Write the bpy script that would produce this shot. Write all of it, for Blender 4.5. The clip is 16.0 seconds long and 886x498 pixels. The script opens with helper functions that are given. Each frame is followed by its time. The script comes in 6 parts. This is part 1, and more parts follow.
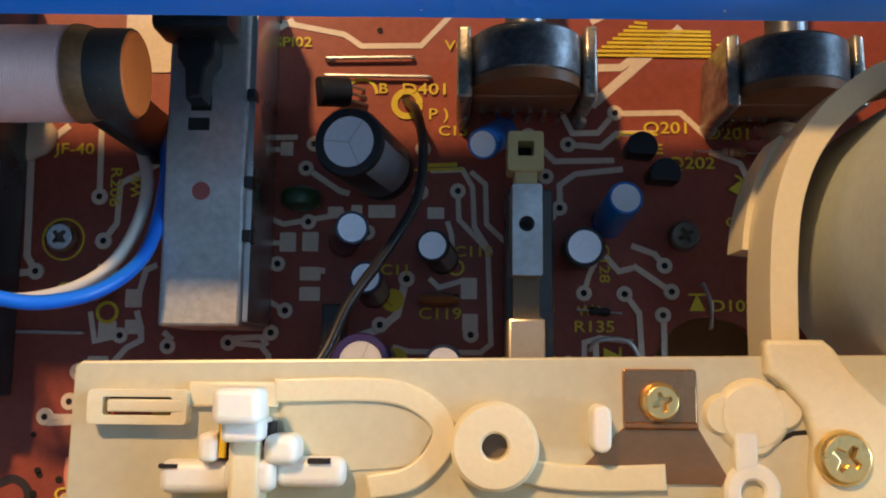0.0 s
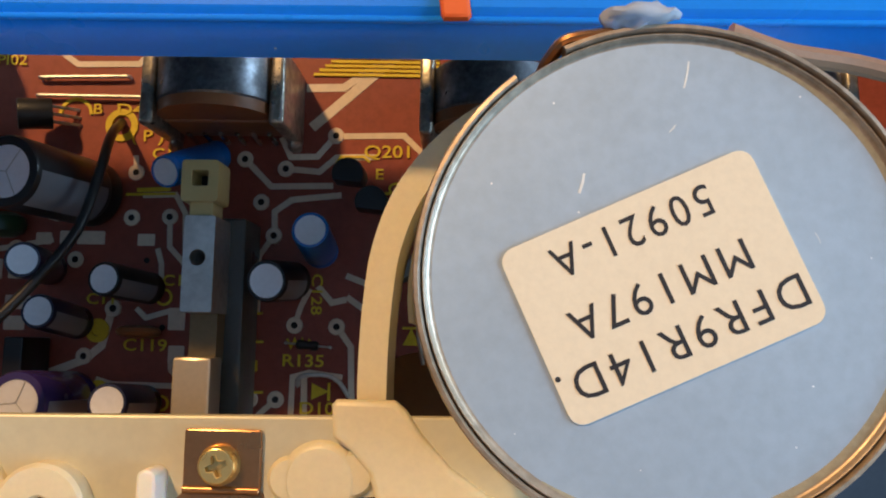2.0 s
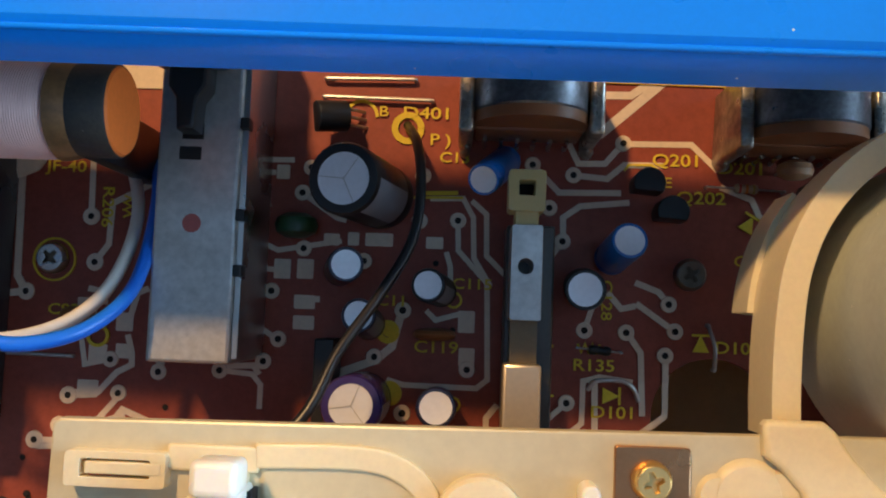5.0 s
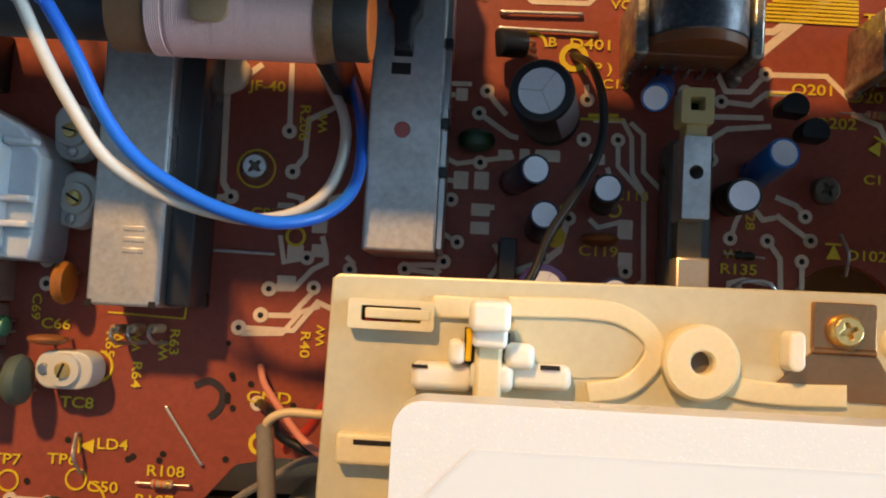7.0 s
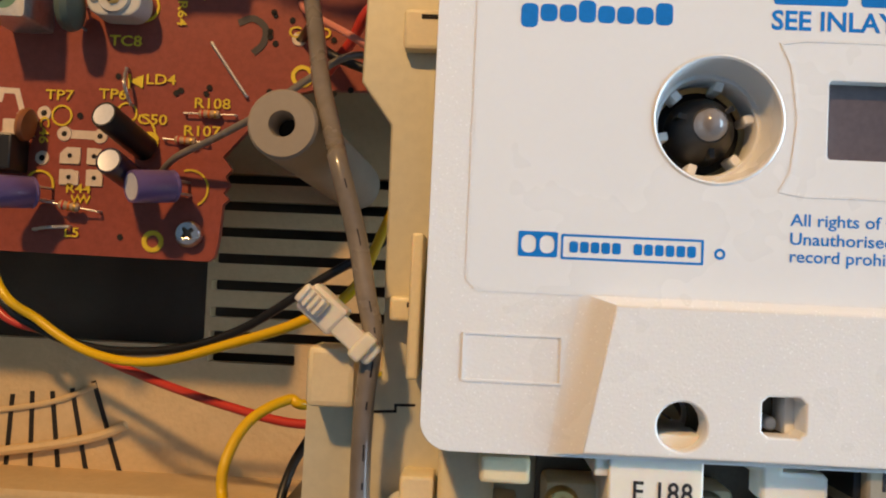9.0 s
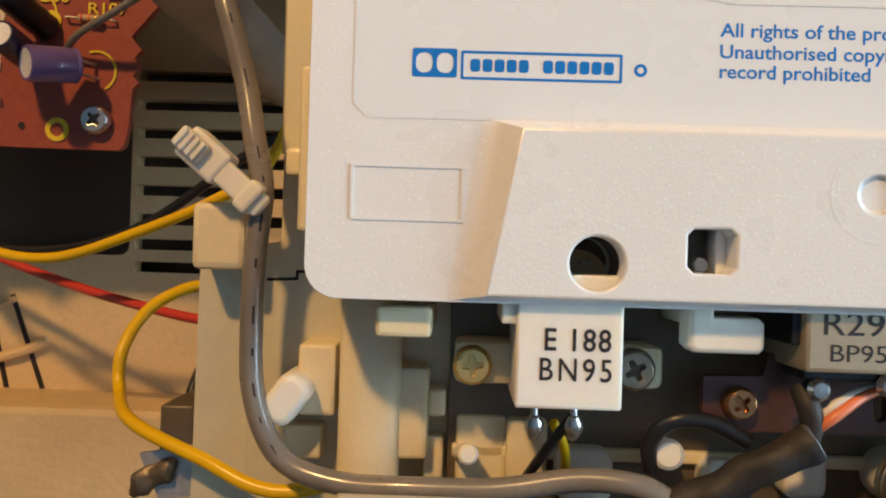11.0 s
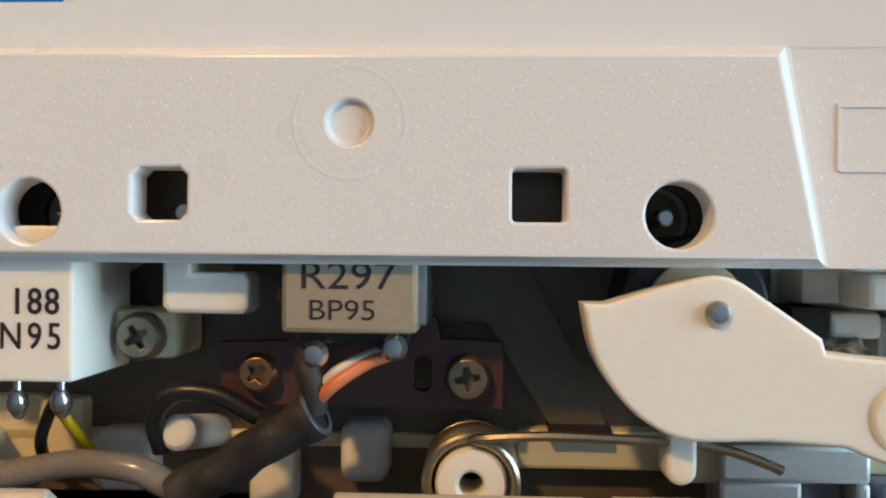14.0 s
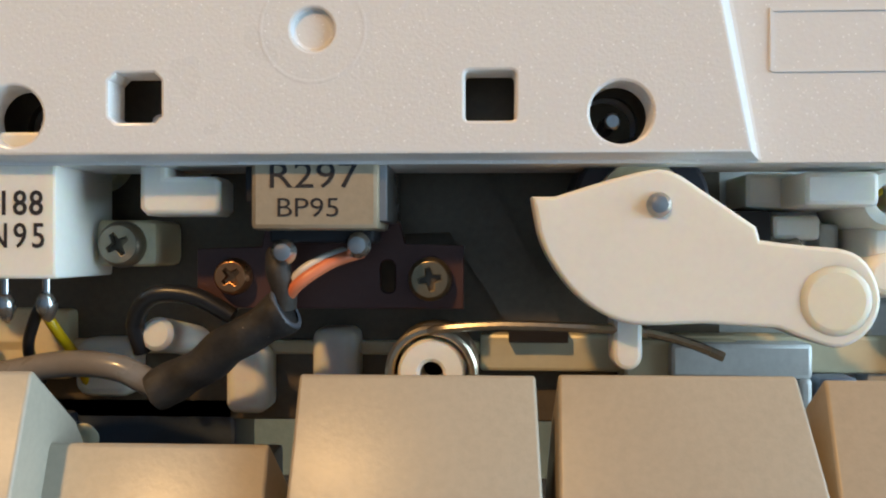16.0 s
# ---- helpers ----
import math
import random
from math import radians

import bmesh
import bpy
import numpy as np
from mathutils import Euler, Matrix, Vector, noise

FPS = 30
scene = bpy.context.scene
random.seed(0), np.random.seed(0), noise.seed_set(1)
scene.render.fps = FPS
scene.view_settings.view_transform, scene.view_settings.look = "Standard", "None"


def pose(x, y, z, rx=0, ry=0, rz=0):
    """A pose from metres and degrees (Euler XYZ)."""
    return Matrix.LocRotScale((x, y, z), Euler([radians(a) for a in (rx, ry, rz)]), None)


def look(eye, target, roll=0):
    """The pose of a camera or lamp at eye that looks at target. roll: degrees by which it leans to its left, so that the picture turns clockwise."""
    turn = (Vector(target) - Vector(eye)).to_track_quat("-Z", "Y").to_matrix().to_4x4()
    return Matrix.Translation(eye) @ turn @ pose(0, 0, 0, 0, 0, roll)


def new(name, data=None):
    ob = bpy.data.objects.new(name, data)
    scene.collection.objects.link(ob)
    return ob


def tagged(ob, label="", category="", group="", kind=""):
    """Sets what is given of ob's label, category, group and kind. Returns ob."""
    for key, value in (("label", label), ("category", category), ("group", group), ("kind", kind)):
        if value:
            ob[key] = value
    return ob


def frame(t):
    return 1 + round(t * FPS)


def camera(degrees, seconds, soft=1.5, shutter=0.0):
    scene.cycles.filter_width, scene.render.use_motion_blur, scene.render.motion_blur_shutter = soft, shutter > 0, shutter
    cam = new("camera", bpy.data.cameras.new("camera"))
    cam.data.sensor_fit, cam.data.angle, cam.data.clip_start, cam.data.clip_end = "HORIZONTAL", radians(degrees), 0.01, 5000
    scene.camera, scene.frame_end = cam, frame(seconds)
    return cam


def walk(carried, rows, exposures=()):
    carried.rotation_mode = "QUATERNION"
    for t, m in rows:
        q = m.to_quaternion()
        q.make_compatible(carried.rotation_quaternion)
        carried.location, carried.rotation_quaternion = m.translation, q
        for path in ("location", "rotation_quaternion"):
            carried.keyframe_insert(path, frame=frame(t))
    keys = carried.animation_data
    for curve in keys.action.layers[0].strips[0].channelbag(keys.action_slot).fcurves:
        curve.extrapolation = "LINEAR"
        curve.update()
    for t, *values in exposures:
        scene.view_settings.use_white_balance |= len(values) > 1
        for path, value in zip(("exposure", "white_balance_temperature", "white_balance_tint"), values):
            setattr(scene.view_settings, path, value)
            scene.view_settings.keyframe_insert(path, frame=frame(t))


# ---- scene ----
# All lengths below are in units of U metres, a little under a millimetre.
U = 0.000957
cam = camera(52.90, 16.0, soft=2.0)
# seconds, place, turn in degrees
ROWS = [
    (0.0, 29.11, 80.52, 178.02, 7.380, 0.877, 0.494),
    (0.5, 42.08, 84.51, 178.10, 6.886, 0.730, 0.801),
    (1.0, 52.76, 87.99, 175.47, 6.647, 1.325, 1.012),
    (1.5, 64.47, 89.65, 171.92, 6.375, 2.028, 0.924),
    (2.0, 76.19, 88.73, 171.38, 6.357, 2.577, 1.149),
    (2.5, 80.12, 88.44, 171.04, 5.916, 2.674, 0.916),
    (3.0, 80.85, 87.85, 170.17, 5.664, 2.733, 1.000),
    (3.5, 71.70, 87.45, 167.80, 5.348, 2.710, 1.192),
    (4.0, 56.49, 90.52, 166.80, 4.898, 2.459, 1.427),
    (4.5, 41.78, 92.96, 171.93, 5.008, 1.904, 1.883),
    (4.7, 37.44, 92.73, 173.76, 4.728, 1.819, 1.993),
    (6.8, 5.59, 80.44, 185.68, 4.325, 1.325, 3.026),
    (7.0, 4.41, 76.26, 191.80, 4.244, 1.305, 3.103),
    (7.5, 2.51, 64.15, 205.47, 3.894, 1.371, 3.190),
    (8.0, -0.35, 46.86, 206.58, 3.551, 1.415, 3.169),
    (8.5, -0.39, 30.34, 198.29, 2.713, 1.649, 2.818),
    (9.0, 2.39, 18.64, 194.84, 2.089, 1.748, 2.587),
    (9.2, 3.39, 14.77, 193.62, 1.632, 1.817, 2.356),
    (11.3, 17.67, 5.13, 182.24, 0.181, 1.214, 1.611),
    (11.5, 22.76, 5.60, 181.88, 0.085, 1.448, 1.481),
    (12.0, 31.63, 5.93, 181.52, 0.004, 2.011, 1.298),
    (12.5, 33.62, 6.01, 180.55, -0.201, 2.314, 1.201),
    (13.0, 39.61, 3.81, 179.59, 0.719, 1.485, 1.074),
    (13.5, 53.78, 5.58, 175.17, -0.332, 2.672, 0.692),
    (14.0, 60.61, 1.93, 169.87, -0.010, 2.570, 0.491),
    (14.5, 64.07, -3.51, 171.89, -0.254, 2.692, 0.144),
    (15.0, 67.46, -0.60, 174.34, 0.282, 2.733, 0.029),
    (15.5, 68.01, -0.98, 173.64, 0.003, 2.812, -0.115),
    (16.0, 64.32, -6.47, 174.37, -0.035, 2.609, 0.030),
]
# seconds, stops, kelvin, tint
EXPOSURES = [(0.0, 0.10, 6250, 10), (0.5, 0.04, 5400, 10), (1.0, -0.02, 5600, 10), (1.5, -0.04, 6150, 10), (2.0, -0.07, 6600, 10), (3.0, -0.09, 6750, 10), (4.0, 0.00, 6450, 10), (4.7, 0.09, 6350, 10),
             (7.0, 0.21, 7250, 10), (7.5, -0.02, 6250, 10), (8.0, -0.07, 6100, 10), (8.5, -0.12, 6550, 10), (9.0, -0.14, 6850, 10), (11.5, -0.21, 7150, 10), (13.0, -0.38, 7150, 10), (16.0, -0.39, 7100, 10)]
walk(cam, [(t, pose(x * U, y * U, z * U, rx, ry, rz)) for t, x, y, z, rx, ry, rz in ROWS], EXPOSURES)

# ---- light ----
world = bpy.data.worlds.new("world")
scene.world = world
world.use_nodes = True
wn = world.node_tree
sky = wn.nodes.new("ShaderNodeTexSky")
sky.sky_type, sky.sun_disc, sky.sun_elevation, sky.sun_rotation = "NISHITA", False, radians(35), radians(90)
wn.nodes["Background"].inputs["Strength"].default_value = 0.12
wn.links.new(sky.outputs[0], wn.nodes["Background"].inputs["Color"])


def area_lamp(name, eye, target, size, watts, colour, size_y=None, disk=False):
    data = bpy.data.lights.new(name, "AREA")
    data.shape = "DISK" if disk else "RECTANGLE"
    data.size, data.energy, data.color = size, watts, colour
    if not disk:
        data.size_y = size_y or size
    ob = new(name, data)
    ob.matrix_world = look(eye, target)
    return ob


# a warm lamp up and behind the set, daylight in the window beside it
area_lamp("room_lamp", (-0.25, 0.62, 0.74), (0.03, 0.06, 0.06), 0.06, 7.7, (1.0, 0.61, 0.265), disk=True)
area_lamp("window_light", (1.60, 0.20, 0.58), (0.0, 0.06, 0.06), 1.2, 50.0, (0.48, 0.74, 1.0), size_y=0.8)

# ---- mesh helpers ----
BASE = {}


def thing(name, base, label, category, group="", kind=""):
    """An Empty at the thing's base, in units."""
    ob = new(name)
    ob.empty_display_size = 0.002
    ob.location = Vector(base) * U
    BASE[ob.name] = Vector(base)
    return tagged(ob, label, category, group, kind)


def mesh_of(name, bm, material, base, smooth=True, angle=35):
    bmesh.ops.recalc_face_normals(bm, faces=bm.faces)
    for v in bm.verts:
        v.co = (v.co - base) * U
    me = bpy.data.meshes.new(name)
    bm.to_mesh(me)
    bm.free()
    me.materials.append(material)
    if smooth:
        me.shade_smooth()
        me.set_sharp_from_angle(angle=radians(angle))
        for p in me.polygons:
            if abs(p.normal.z) > 0.9995:
                p.use_smooth = False
    return me


def part(name, bm, material, parent, label="", smooth=True, angle=35):
    base = BASE[parent.name]
    ob = new(name, mesh_of(name, bm, material, base, smooth, angle))
    ob.parent = parent
    BASE[ob.name] = base
    return tagged(ob, label)


def solo(name, bm, material, label, category="", kind="", group="", base=None, smooth=True, angle=35):
    """A thing of one mesh."""
    if base is None:
        lo = [min(v.co[k] for v in bm.verts) for k in range(3)]
        hi = [max(v.co[k] for v in bm.verts) for k in range(3)]
        base = ((lo[0] + hi[0]) / 2, (lo[1] + hi[1]) / 2, lo[2])
    base = Vector(base)
    ob = new(name, mesh_of(name, bm, material, base, smooth, angle))
    ob.location = base * U
    BASE[ob.name] = base
    return tagged(ob, label, category, group, kind)


def add(bm, made, m=None):
    """Joins the bmesh made into bm."""
    if m is not None:
        bmesh.ops.transform(made, matrix=m, verts=made.verts)
    me = bpy.data.meshes.new("join")
    made.to_mesh(me)
    made.free()
    bm.from_mesh(me)
    bpy.data.meshes.remove(me)
    return bm


def box(x0, x1, y0, y1, z0, z1, bev=0.0, seg=2, m=None, bm=None):
    b = bmesh.new()
    bmesh.ops.create_cube(b, size=1.0)
    for v in b.verts:
        v.co = Vector(((x0 + x1) / 2 + v.co.x * (x1 - x0), (y0 + y1) / 2 + v.co.y * (y1 - y0), (z0 + z1) / 2 + v.co.z * (z1 - z0)))
    if bev:
        bmesh.ops.bevel(b, geom=b.edges[:], offset=bev, segments=seg, profile=0.5, affect="EDGES")
    if m is not None:
        bmesh.ops.transform(b, matrix=m, verts=b.verts)
    return add(bm, b) if bm else b


def lathe(profile, c=(0, 0, 0), seg=24, m=None, bm=None):
    """A turned body: profile of (radius, height), closed where the radius is 0."""
    b = bmesh.new()
    rings = []
    for r, z in profile:
        if r < 1e-6:
            rings.append([b.verts.new((c[0], c[1], c[2] + z))])
        else:
            rings.append([b.verts.new((c[0] + r * math.cos(2 * math.pi * k / seg), c[1] + r * math.sin(2 * math.pi * k / seg), c[2] + z)) for k in range(seg)])
    for p, q in zip(rings, rings[1:]):
        for k in range(seg):
            j = (k + 1) % seg
            if len(p) == 1 and len(q) == 1:
                continue
            if len(p) == 1:
                b.faces.new((p[0], q[k], q[j]))
            elif len(q) == 1:
                b.faces.new((p[k], q[0], p[j]))
            else:
                b.faces.new((p[k], q[k], q[j], p[j]))
    if m is not None:
        bmesh.ops.transform(b, matrix=m, verts=b.verts)
    return add(bm, b) if bm else b


def along(p, q):
    """The pose that takes the z axis to the way from p to q."""
    p, q = Vector(p), Vector(q)
    return Matrix.Translation(p) @ (q - p).to_track_quat("Z", "Y").to_matrix().to_4x4()


def rod(p, q, r, seg=12, bm=None, r2=None, cap=0.25):
    n = (Vector(q) - Vector(p)).length
    r2 = r if r2 is None else r2
    k = min(cap * min(r, r2), n * 0.3)
    return lathe([(0, 0), (r - k, 0), (r, k), (r2, n - k), (r2 - k, n), (0, n)], seg=seg, m=along(p, q), bm=bm)


def circle(x, y, r, seg=24, a0=0.0):
    return [(x + r * math.cos(a0 + 2 * math.pi * k / seg), y + r * math.sin(a0 + 2 * math.pi * k / seg)) for k in range(seg)]


def rounded(x0, x1, y0, y1, r, seg=5):
    pts = []
    for cx, cy, a in ((x1 - r, y1 - r, 0), (x0 + r, y1 - r, 90), (x0 + r, y0 + r, 180), (x1 - r, y0 + r, 270)):
        for k in range(seg + 1):
            t = radians(a + 90 * k / seg)
            pts.append((cx + r * math.cos(t), cy + r * math.sin(t)))
    return pts


def prism(outline, z0, z1, holes=(), bev=0.0, seg=2, m=None, bm=None, lower=0.0):
    """A plate of that outline, with holes through it; bev rounds the outer upper rim, lower the outer lower one."""
    b = bmesh.new()
    edges = []
    for loop in (outline, *holes):
        vs = [b.verts.new((x, y, z1)) for x, y in loop]
        edges += [b.edges.new((vs[k], vs[(k + 1) % len(vs)])) for k in range(len(vs))]
    rim = set(edges[:len(outline)])
    if holes:
        bmesh.ops.triangle_fill(b, use_beauty=True, use_dissolve=False, edges=edges)
    else:
        b.faces.new([v for v in b.verts])
    top = b.faces[:]
    made = bmesh.ops.extrude_face_region(b, geom=top)
    new_verts = [g for g in made["geom"] if isinstance(g, bmesh.types.BMVert)]
    for v in new_verts:
        v.co.z = z0
    bmesh.ops.recalc_face_normals(b, faces=b.faces)
    if bev:
        outer = [e for e in b.edges if len(e.link_faces) == 2 and abs(e.verts[0].co.z - z1) < 1e-5 and abs(e.verts[1].co.z - z1) < 1e-5
                 and abs(e.link_faces[0].normal.z) + abs(e.link_faces[1].normal.z) < 1.3 and e.calc_face_angle(0) > 0.5]
        bmesh.ops.bevel(b, geom=outer, offset=bev, segments=seg, profile=0.5, affect="EDGES", clamp_overlap=True)
    if m is not None:
        bmesh.ops.transform(b, matrix=m, verts=b.verts)
    return add(bm, b) if bm else b


def spline(points, n=8):
    """Points on a smooth curve through the given ones."""
    p = [Vector(q) for q in points]
    p = [2 * p[0] - p[1]] + p + [2 * p[-1] - p[-2]]
    out = []
    for k in range(1, len(p) - 2):
        a, b, c, d = p[k - 1:k + 3]
        for i in range(n):
            t = i / n
            out.append(0.5 * (2 * b + (c - a) * t + (2 * a - 5 * b + 4 * c - d) * t * t + (3 * b - a - 3 * c + d) * t ** 3))
    return out + [p[-2]]


def tube(points, r, seg=10, n=8, bm=None, straight=False, flat=1.0):
    pts = [Vector(q) for q in points] if straight else spline(points, n)
    b = bmesh.new()
    side = None
    rings = []
    for k, p in enumerate(pts):
        d = (pts[min(k + 1, len(pts) - 1)] - pts[max(k - 1, 0)]).normalized()
        if side is None:
            side = d.orthogonal().normalized()
        side = (side - d * side.dot(d)).normalized()
        up = d.cross(side)
        rings.append([b.verts.new(p + r * (math.cos(a) * side + flat * math.sin(a) * up)) for a in (2 * math.pi * i / seg for i in range(seg))])
    for p, q in zip(rings, rings[1:]):
        for i in range(seg):
            j = (i + 1) % seg
            b.faces.new((p[i], p[j], q[j], q[i]))
    b.faces.new(rings[0][::-1])
    b.faces.new(rings[-1])
    return add(bm, b) if bm else b


def ring_of(points, w):
    """The outline of a band of width w along a line in the plane."""
    p = [Vector((x, y)) for x, y in points]
    sides = ([], [])
    for k in range(len(p)):
        d = (p[min(k + 1, len(p) - 1)] - p[max(k - 1, 0)]).normalized()
        n = Vector((-d.y, d.x)) * (w / 2)
        sides[0].append(p[k] + n)
        sides[1].append(p[k] - n)
    return [(v.x, v.y) for v in sides[0] + sides[1][::-1]]


def ribbon(points, w, z0, z1, bm=None):
    """A flat track of width w along a line in the plane."""
    b = bmesh.new()
    p = [Vector((x, y, 0)) for x, y in points]
    left, right = [], []
    for k in range(len(p)):
        d0 = (p[k] - p[k - 1]).normalized() if k else (p[1] - p[0]).normalized()
        d1 = (p[k + 1] - p[k]).normalized() if k + 1 < len(p) else d0
        n0, n1 = Vector((-d0.y, d0.x, 0)), Vector((-d1.y, d1.x, 0))
        n = (n0 + n1).normalized()
        n *= w / 2 / max(0.5, n.dot(n0))
        left.append(p[k] + n)
        right.append(p[k] - n)
    ring = left + right[::-1]
    top = [b.verts.new((v.x, v.y, z1)) for v in ring]
    low = [b.verts.new((v.x, v.y, z0)) for v in ring]
    m = len(ring)
    h = len(p)
    for k in range(h - 1):
        b.faces.new((top[k], top[k + 1], top[m - 2 - k], top[m - 1 - k]))
    for k in range(m):
        b.faces.new((top[k], low[k], low[(k + 1) % m], top[(k + 1) % m]))
    return add(bm, b) if bm else b


def words(text, size, x, y, z, turn=0.0, depth=0.05, align="CENTER", wide=1.0, tilt=None, bold=0.0, gap=1.0, span=None):
    """Raised lettering in the built-in font; size is the height of a capital, gap its letter spacing, span its whole width."""
    cu = bpy.data.curves.new("words", "FONT")
    cu.body, cu.align_x, cu.align_y, cu.size, cu.extrude, cu.offset = text, align, "CENTER", 1.0, 0.0, bold
    cu.resolution_u, cu.space_character = 3, gap
    ob = bpy.data.objects.new("words", cu)
    scene.collection.objects.link(ob)
    bpy.context.view_layer.update()
    me = bpy.data.meshes.new_from_object(ob.evaluated_get(bpy.context.evaluated_depsgraph_get()))
    bpy.data.objects.remove(ob)
    bpy.data.curves.remove(cu)
    b = bmesh.new()
    b.from_mesh(me)
    bpy.data.meshes.remove(me)
    k = size / 0.69
    if span:
        across = [v.co.x for v in b.verts]
        wide = span / k / (max(across) - min(across))
    made = bmesh.ops.extrude_face_region(b, geom=b.faces[:])
    for v in b.verts:
        v.co = Vector((v.co.x * k * wide, v.co.y * k, 0.0))
    for g in made["geom"]:
        if isinstance(g, bmesh.types.BMVert):
            g.co.z = depth
    m = tilt if tilt is not None else Matrix.Translation((x, y, z)) @ pose(0, 0, 0, 0, 0, turn)
    bmesh.ops.transform(b, matrix=m, verts=b.verts)
    return b


def crumple(bm, amount, scale):
    """Push every vertex along its normal by noise."""
    bm.normal_update()
    for v, n in [(v, v.normal.copy()) for v in bm.verts]:
        v.co += n * amount * noise.noise(v.co * scale)
    return bm


def lump(x, y, z, a, b, c, turn=0.0, rough=0.5, scale=1.1):
    """A small irregular blob."""
    bm = bmesh.new()
    bmesh.ops.create_icosphere(bm, subdivisions=3, radius=1.0)
    bmesh.ops.transform(bm, matrix=Matrix.Translation((x, y, z)) @ pose(0, 0, 0, 0, 0, turn) @ Matrix.Diagonal((a, b, c, 1)), verts=bm.verts)
    return crumple(bm, rough, scale)


def sweep(profile, cx, cy, a0, a1, seg=90):
    """A profile swept part of the way round, with closed ends."""
    bm = bmesh.new()
    rows = []
    for k in range(seg + 1):
        a = radians(a0 + (a1 - a0) * k / seg)
        rows.append([bm.verts.new((cx + r * math.cos(a), cy + r * math.sin(a), z)) for r, z in profile])
    n = len(profile)
    for p, q in zip(rows, rows[1:]):
        for k in range(n):
            bm.faces.new((p[k], q[k], q[(k + 1) % n], p[(k + 1) % n]))
    bm.faces.new(rows[0])
    bm.faces.new(rows[-1][::-1])
    bmesh.ops.recalc_face_normals(bm, faces=bm.faces)
    return bm


# ---- materials ----
def mat(name, col, rough=0.5, metal=0.0, vary=0.25, big=60.0, fine=1500.0, bump=0.15, sss=0.0, coat=0.0, stain=None, rvary=0.15,
        stretch=None, fleck=None, trans=0.0, depth=0.00008, spec=0.5):
    m = bpy.data.materials.new(name)
    m.use_nodes = True
    nt = m.node_tree
    bs = nt.nodes["Principled BSDF"]

    def node(kind, **inputs):
        n = nt.nodes.new(kind)
        for key, value in inputs.items():
            n.inputs[key].default_value = value
        return n
    tc = node("ShaderNodeTexCoord")
    co = tc.outputs["Object"]
    if stretch:
        mp = node("ShaderNodeMapping", Scale=stretch)
        nt.links.new(co, mp.inputs["Vector"])
        co = mp.outputs[0]
    n1 = node("ShaderNodeTexNoise", Scale=big, Detail=4.0, Roughness=0.6)
    n2 = node("ShaderNodeTexNoise", Scale=fine, Detail=3.0, Roughness=0.6)
    for n in (n1, n2):
        nt.links.new(co, n.inputs["Vector"])
    dark = [c * (1 - vary) for c in col]
    other = stain or dark
    r1 = node("ShaderNodeMapRange")
    r1.inputs["From Min"].default_value, r1.inputs["From Max"].default_value = 0.35, 0.7
    nt.links.new(n1.outputs["Fac"], r1.inputs["Value"])
    mx = nt.nodes.new("ShaderNodeMix")
    mx.data_type = "RGBA"
    mx.inputs["A"].default_value, mx.inputs["B"].default_value = (*col, 1), (*other, 1)
    if stain:
        dim = node("ShaderNodeMath")
        dim.operation = "MULTIPLY"
        dim.inputs[1].default_value = vary
        nt.links.new(r1.outputs[0], dim.inputs[0])
        nt.links.new(dim.outputs[0], mx.inputs["Factor"])
    else:
        nt.links.new(r1.outputs[0], mx.inputs["Factor"])
    mx2 = nt.nodes.new("ShaderNodeMix")
    mx2.data_type, mx2.blend_type = "RGBA", "MULTIPLY"
    mx2.inputs["Factor"].default_value = min(1.0, vary * 1.2)
    r2 = node("ShaderNodeMapRange")
    r2.inputs["From Min"].default_value, r2.inputs["From Max"].default_value, r2.inputs["To Min"].default_value = 0.3, 0.65, 0.6
    nt.links.new(n2.outputs["Fac"], r2.inputs["Value"])
    nt.links.new(mx.outputs["Result"], mx2.inputs["A"])
    nt.links.new(r2.outputs[0], mx2.inputs["B"])
    out = mx2.outputs["Result"]
    if fleck:
        vo = node("ShaderNodeTexVoronoi", Scale=fleck[0])
        nt.links.new(tc.outputs["Object"], vo.inputs["Vector"])
        lt = node("ShaderNodeMath")
        lt.operation = "LESS_THAN"
        lt.inputs[1].default_value = fleck[1]
        nt.links.new(vo.outputs["Distance"], lt.inputs[0])
        mx3 = nt.nodes.new("ShaderNodeMix")
        mx3.data_type = "RGBA"
        mx3.inputs["B"].default_value = (*fleck[2], 1)
        nt.links.new(out, mx3.inputs["A"])
        nt.links.new(lt.outputs[0], mx3.inputs["Factor"])
        out = mx3.outputs["Result"]
    nt.links.new(out, bs.inputs["Base Color"])
    rr = node("ShaderNodeMapRange")
    rr.inputs["To Min"].default_value, rr.inputs["To Max"].default_value = max(0.02, rough - rvary), min(1.0, rough + rvary)
    nt.links.new(n1.outputs["Fac"], rr.inputs["Value"])
    nt.links.new(rr.outputs[0], bs.inputs["Roughness"])
    bs.inputs["Metallic"].default_value = metal
    bs.inputs["Specular IOR Level"].default_value = spec
    if sss:
        bs.inputs["Subsurface Weight"].default_value = sss
        bs.inputs["Subsurface Radius"].default_value = (0.9, 0.7, 0.5)
        bs.inputs["Subsurface Scale"].default_value = 0.0015
    if coat:
        bs.inputs["Coat Weight"].default_value, bs.inputs["Coat Roughness"].default_value = coat, 0.12
    if trans:
        bs.inputs["Transmission Weight"].default_value = trans
    if bump:
        bp = node("ShaderNodeBump", Strength=bump, Distance=depth)
        nt.links.new(n2.outputs["Fac"], bp.inputs["Height"])
        nt.links.new(bp.outputs[0], bs.inputs["Normal"])
    return m


